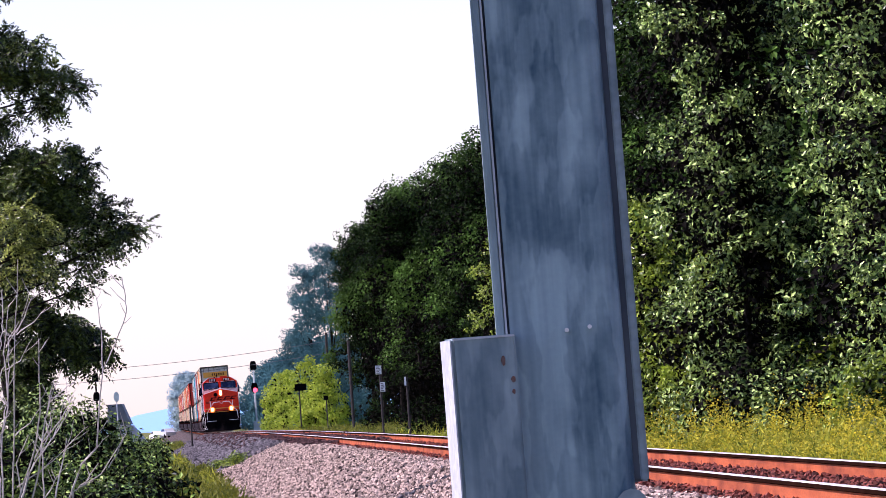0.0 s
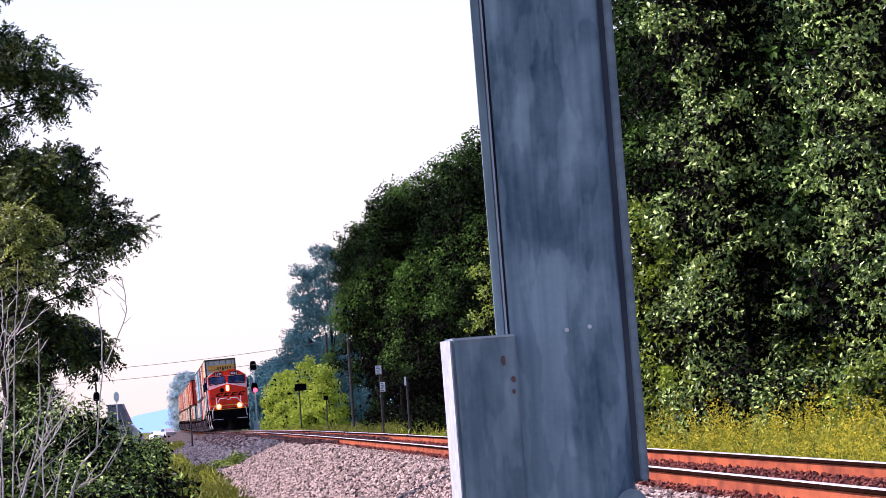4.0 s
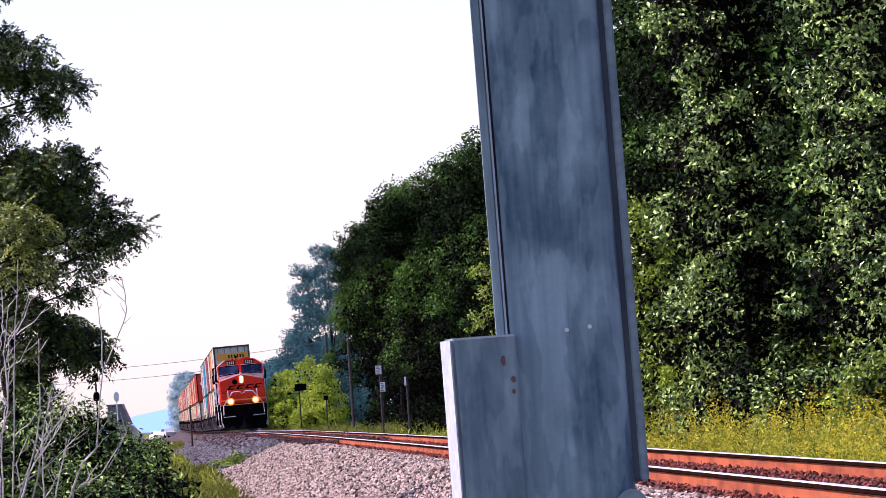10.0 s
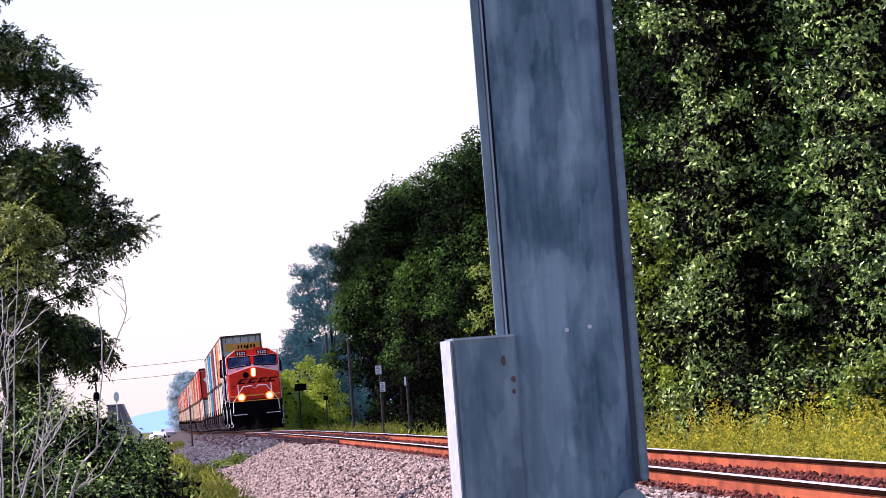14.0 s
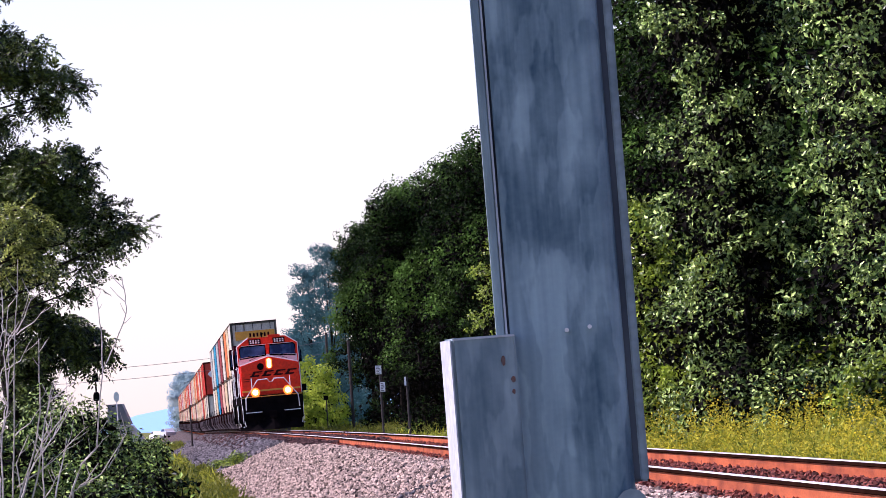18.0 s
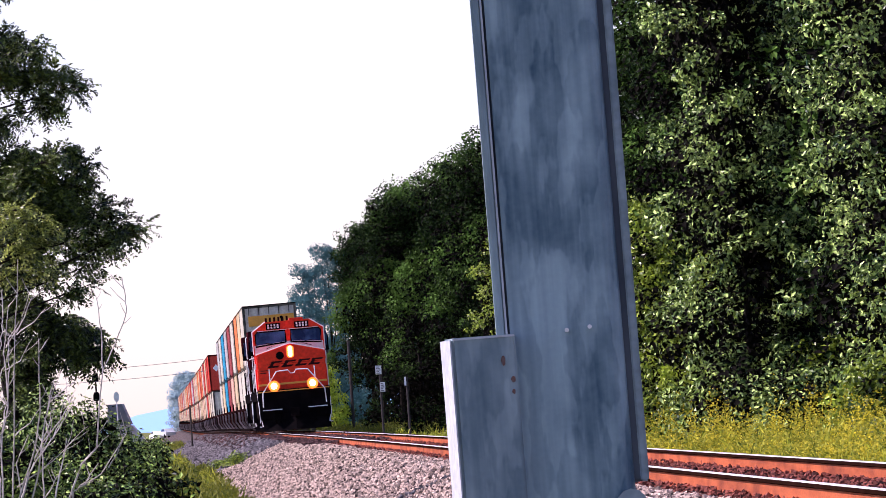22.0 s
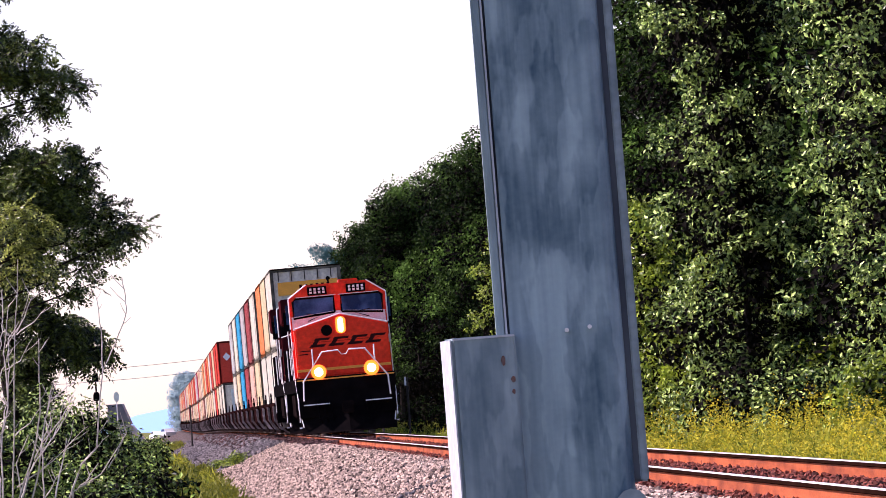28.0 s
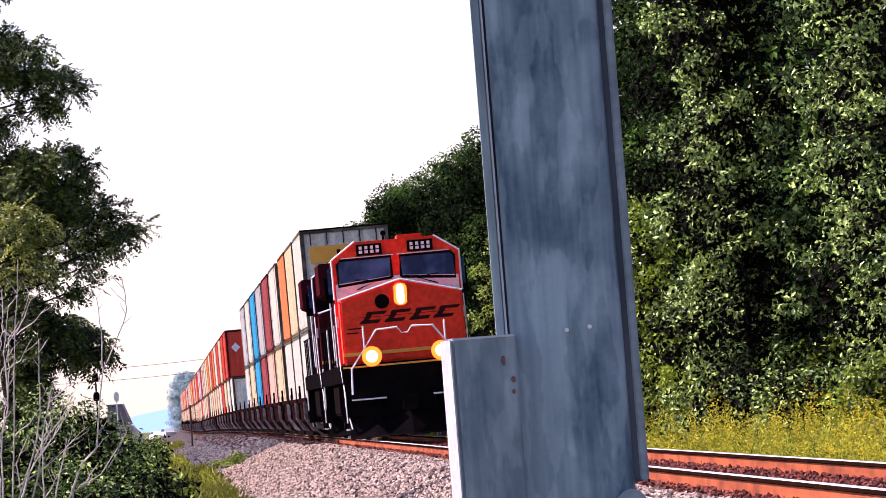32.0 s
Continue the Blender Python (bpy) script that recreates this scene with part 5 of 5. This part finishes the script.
    for x, count, tall in ((-3.84, 2, 1.7), (-3.55, 2, 1.2), (-3.3, 2, 0.8)):
        dead_shrub(67, wild_stems(x, count, tall, twigs), twigs)


def verge_grass():
    rng = np.random.default_rng(5)
    pts = []
    for count, y0, y1, u0, u1, h0, h1 in ((2600, 75, 420, -7.6, -4.9, 0.25, 0.7), (900, 90, 300, -4.9, -4.2, 0.1, 0.3), (2600, 380, 640, 3.0, 8.0, 0.5, 1.1), (1500, 205, 330, -6.9, -4.9, 0.45, 0.95), (900, 590, 730, -8.5, -3.8, 0.3, 0.8)):
        y = y0 * (y1 / y0) ** rng.uniform(0, 1, count)
        for b, a in zip(y, rng.uniform(u0, u1, count)):
            x = track_x(b) + a
            z, h, k = ground_z(x, b), rng.uniform(h0, h1), 9
            t = rng.uniform(0.0, 0.8, k)
            pts.append(np.stack([x + rng.normal(0, 0.10, k), b + rng.normal(0, 0.15, k), z + t * h], 1))
    sunny = []
    for count, y0, y1, u0, u1, h0, h1 in ((420, 235, 282, 2.6, 4.4, 0.25, 0.6), (700, 480, 600, 2.6, 4.5, 0.3, 0.8), (500, 640, 760, -9.0, -4.6, 0.3, 0.7), (420, 262, 335, -6.4, -5.0, 0.5, 1.0), (260, 215, 262, -5.2, -4.4, 0.1, 0.25)):
        y = y0 * (y1 / y0) ** rng.uniform(0, 1, count)
        for b, a in zip(y, rng.uniform(u0, u1, count)):
            x = track_x(b) + a
            z, h, k = ground_z(x, b), rng.uniform(h0, h1), 9
            sunny.append(np.stack([x + rng.normal(0, 0.10, k), b + rng.normal(0, 0.15, k), z + rng.uniform(0.0, 0.8, k) * h], 1))
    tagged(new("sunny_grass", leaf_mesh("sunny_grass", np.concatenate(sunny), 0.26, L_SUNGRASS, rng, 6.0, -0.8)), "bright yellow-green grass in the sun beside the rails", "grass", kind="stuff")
    ob = new("verge_grass", leaf_mesh("verge_grass", np.concatenate(pts), 0.24, L_GRASS, rng, 7.0, -0.8))
    tagged(ob, "yellow-green grass tufts along the ballast edge", "grass", kind="stuff")


def parked_car(x, y, colour, turn, label):
    z = ground_z(x, y) + 0.05
    p = thing("car", label, "car", "cars beside the line", pose(x, y, z, 0, 0, turn))
    body = Shape().side([(-2.2, 0.35), (2.2, 0.35), (2.25, 0.75), (2.1, 0.98), (1.1, 1.05), (-1.7, 1.05), (-2.2, 0.95)], -0.88, 0.88)
    part("body", body, colour, p, "", 0.05)
    part("cabin", Shape().side([(-1.6, 1.04), (1.15, 1.04), (0.4, 1.55), (-1.1, 1.55)], -0.78, 0.78), colour, p, "", 0.05)
    part("windscreen", Shape().add([(-0.68, 1.10, 1.1), (0.68, 1.10, 1.1), (0.6, 0.47, 1.52), (-0.6, 0.47, 1.52), (-0.68, 1.14, 1.1), (0.68, 1.14, 1.1), (0.6, 0.51, 1.53), (-0.6, 0.51, 1.53)],
                                   [(0, 1, 2, 3), (7, 6, 5, 4), (0, 4, 5, 1), (1, 5, 6, 2), (2, 6, 7, 3), (3, 7, 4, 0)]), M_PANE, p)
    for sx in (-1, 1):
        part("side_window", Shape().side([(-1.35, 1.1), (0.85, 1.1), (0.32, 1.48), (-1.0, 1.48)], sx * 0.785 - 0.01, sx * 0.785 + 0.01), M_PANE, p)
        for wy in (-1.4, 1.4):
            part("wheel", Shape().tube([(sx * 0.70, wy, 0.33), (sx * 0.90, wy, 0.33)], 0.33, n=16), M_BLACK, p)
    return p


def far_things():
    parked_car(-48.0, 1320, M_WHITE, 12, "white car parked far beside the line")
    parked_car(-46.2, 1318, M_SHED, 20, "silver-grey car parked far beside the line")
    z = ground_z(-38, 900)
    p = thing("lineside_shed", "grey metal shed with a dark sloping roof", "shed", m=pose(-36.95, 900, z))
    part("wall", Shape().prism([(-1.2, 0), (1.2, 0), (1.2, 2.5), (-1.2, 2.5)], 0, 6), M_SHED, p, "", 0.03)
    part("roof", Shape().prism([(-1.35, 2.5), (1.4, 2.5), (0.5, 4.9), (-1.1, 4.9)], -0.2, 6.2), M_SHEDROOF, p, "dark sloping roof")
    part("lean_to", Shape().prism([(1.2, 0), (3.3, 0), (1.5, 2.4), (1.2, 2.4)], 0.5, 5.5), M_SHED, p, "low grey lean-to beside the shed", 0.03)
    part("door", Shape().box(-0.6, 0.3, -0.06, -0.005, 0, 2.0), M_SHEDROOF, p)
    q = thing("round_marker", "grey oval marker on a thin pole", "sign", m=pose(-36.6, 890, z))
    part("pole", Shape().tube([(0, 0, -0.1), (0, 0, 5.4)], 0.06, n=8), M_SHED, q)
    part("oval_plate", Shape().prism([(0.32 * math.cos(k * math.pi / 8), 5.7 + 0.58 * math.sin(k * math.pi / 8)) for k in range(16)], -0.05, 0.05), M_SILVER, q)
    for z0, z1, nm in ((6.2, 6.3, "line_wire"), (5.25, 5.35, "line_wire")):
        a, b = Vector((-46, 620, z0 - 0.1)), Vector((-9, 635, z1 + 0.2))
        pts = [a.lerp(b, k / 16) - Vector((0, 0, 0.9 * (1 - (k / 8 - 1) ** 2))) for k in range(17)]
        tagged(part(nm, Shape().tube(pts, 0.018, n=5), M_WIRE), "thin dark overhead line wire across the tracks", "wire", "overhead wires")
    for x, y in ((-46, 620), (-9, 635)):
        g = ground_z(x, y)
        w = thing("utility_pole", "dark wooden utility pole carrying two wires", "utility pole", "utility poles", pose(x, y, g))
        part("pole", Shape().tube([(0, 0, -0.2), (0, 0, 8.2 - g - 1)], 0.15, 0.1, 8), M_POSTWOOD, w)
        part("crossarm", Shape().box(-0.06, 0.06, -0.9, 0.9, 6.1 - g, 6.22 - g), M_POSTWOOD, w)
    vs = []
    for y in (735, 752, 768, 785):
        vs.append([(track_x(y) + u, y, ground_z(track_x(y) + u, y) + 0.05) for u in (-60, -30, -14, -9, -7, -6, -5.2, -4.6)])
    w = len(vs[0])
    me = quick_mesh("dirt_road", [p for row in vs for p in row], [(i * w + j, i * w + j + 1, (i + 1) * w + j + 1, (i + 1) * w + j) for i in range(3) for j in range(w - 1)], M_DIRT)
    tagged(new("dirt_road", me), "reddish dirt track running up to the line", "road", kind="structure")
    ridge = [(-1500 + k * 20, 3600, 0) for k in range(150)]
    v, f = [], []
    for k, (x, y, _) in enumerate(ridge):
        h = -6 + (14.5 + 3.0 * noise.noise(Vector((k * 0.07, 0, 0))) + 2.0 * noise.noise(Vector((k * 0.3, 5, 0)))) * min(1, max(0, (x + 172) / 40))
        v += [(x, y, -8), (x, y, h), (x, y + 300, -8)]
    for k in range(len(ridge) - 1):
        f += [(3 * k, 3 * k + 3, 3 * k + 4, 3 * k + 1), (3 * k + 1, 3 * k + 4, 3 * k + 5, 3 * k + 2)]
    tagged(new("backdrop", quick_mesh("backdrop", v, f, M_RIDGE)), "pale blue self-glowing ridge of the hazy distance", "hills", kind="structure")


def goldenrod():
    """Tall grass with leafy stems and, on part of them, yellow plumes; patches stand higher than others."""
    rng = np.random.default_rng(3)
    n = 5200
    y = 95 * (250 / 95) ** rng.uniform(0, 1, n)
    u = rng.uniform(4.0, 7.0, n)
    green, gold, blades = [], [], []
    for a, b in zip(u, y):
        x = track_x(b) + a
        patch = noise.noise(Vector((a * 1.1, b * 0.30, 7))) + 0.6 * noise.noise(Vector((a * 3.0, b * 0.9, 2)))
        h = rng.uniform(0.66, 1.08) * (1.0 + 0.95 * patch)
        z = ground_z(x, b)
        k = 9
        t = rng.uniform(0.05, 0.95, k)
        green.append(np.stack([x + rng.normal(0, 0.05, k), b + rng.normal(0, 0.08, k), z + t * h], 1))
        k = 4
        t = rng.uniform(0.0, 0.7, k)
        blades.append(np.stack([x + rng.normal(0, 0.08, k), b + rng.normal(0, 0.1, k), z + t * h], 1))
        if rng.uniform() < 0.45 + 1.3 * noise.noise(Vector((a * 2.0, b * 0.5, 19))):
            k = 30
            t = rng.uniform(0.35, 1.1, k)
            gold.append(np.stack([x + rng.normal(0, 0.055, k) * (1.5 - t), b + rng.normal(0, 0.06, k), z + t * h], 1))
    for nm, pts, size, leaf, long, droop, text in (("goldenrod_leaves", green, 0.09, L_WEED, 2.8, -0.4, "yellow-green leafy weed stems along the track"),
                                                   ("goldenrod", gold, 0.046, L_GOLDEN, 1.6, -0.2, "yellow goldenrod plumes along the track"),
                                                   ("tall_grass", blades, 0.24, L_SUNGRASS, 9.0, -1.6, "tall yellow-green grass along the track")):
        tagged(new(nm, leaf_mesh(nm, np.concatenate(pts), size, leaf, rng, long, droop)), text, "wildflowers", kind="stuff")


def main():
    rng = np.random.default_rng(11)
    ground()
    bed = ballast()
    rail("rail", -1, "rusty steel rail with a polished head")
    rail("rail", 1, "rusty steel rail with a polished head")
    stones("ballast_stones", 80000, 66, 272, -4.8, -1.15, 0.055, M_STONE, rng, "loose pale crushed stones on the ballast shoulder")
    stones("rusty_ballast_stones", 30000, 60, 250, -1.2, 1.6, 0.054, M_STONE_RUST, rng, "rust-dusted crushed stones round the rails")
    stones("dark_ballast_stones", 6000, 225, 345, -1.75, 1.7, 0.11, M_STONE_DARK, rng, "dark rust-stained stones round the distant rails")
    stones("dark_ballast_stones", 9000, 315, 720, -2.8, 1.7, 0.125, M_STONE_DARK, rng, "dark rust-stained stones round the far rails")
    stones("far_ballast_stones", 18000, 262, 720, -4.9, -1.7, 0.105, M_STONE_GREY, rng, "violet-grey crushed stones on the distant ballast shoulder")
    steel_post()
    train()
    signs()
    build_vegetation()
    goldenrod()
    verge_grass()
    far_things()
    ties(bed)


main()
motions()
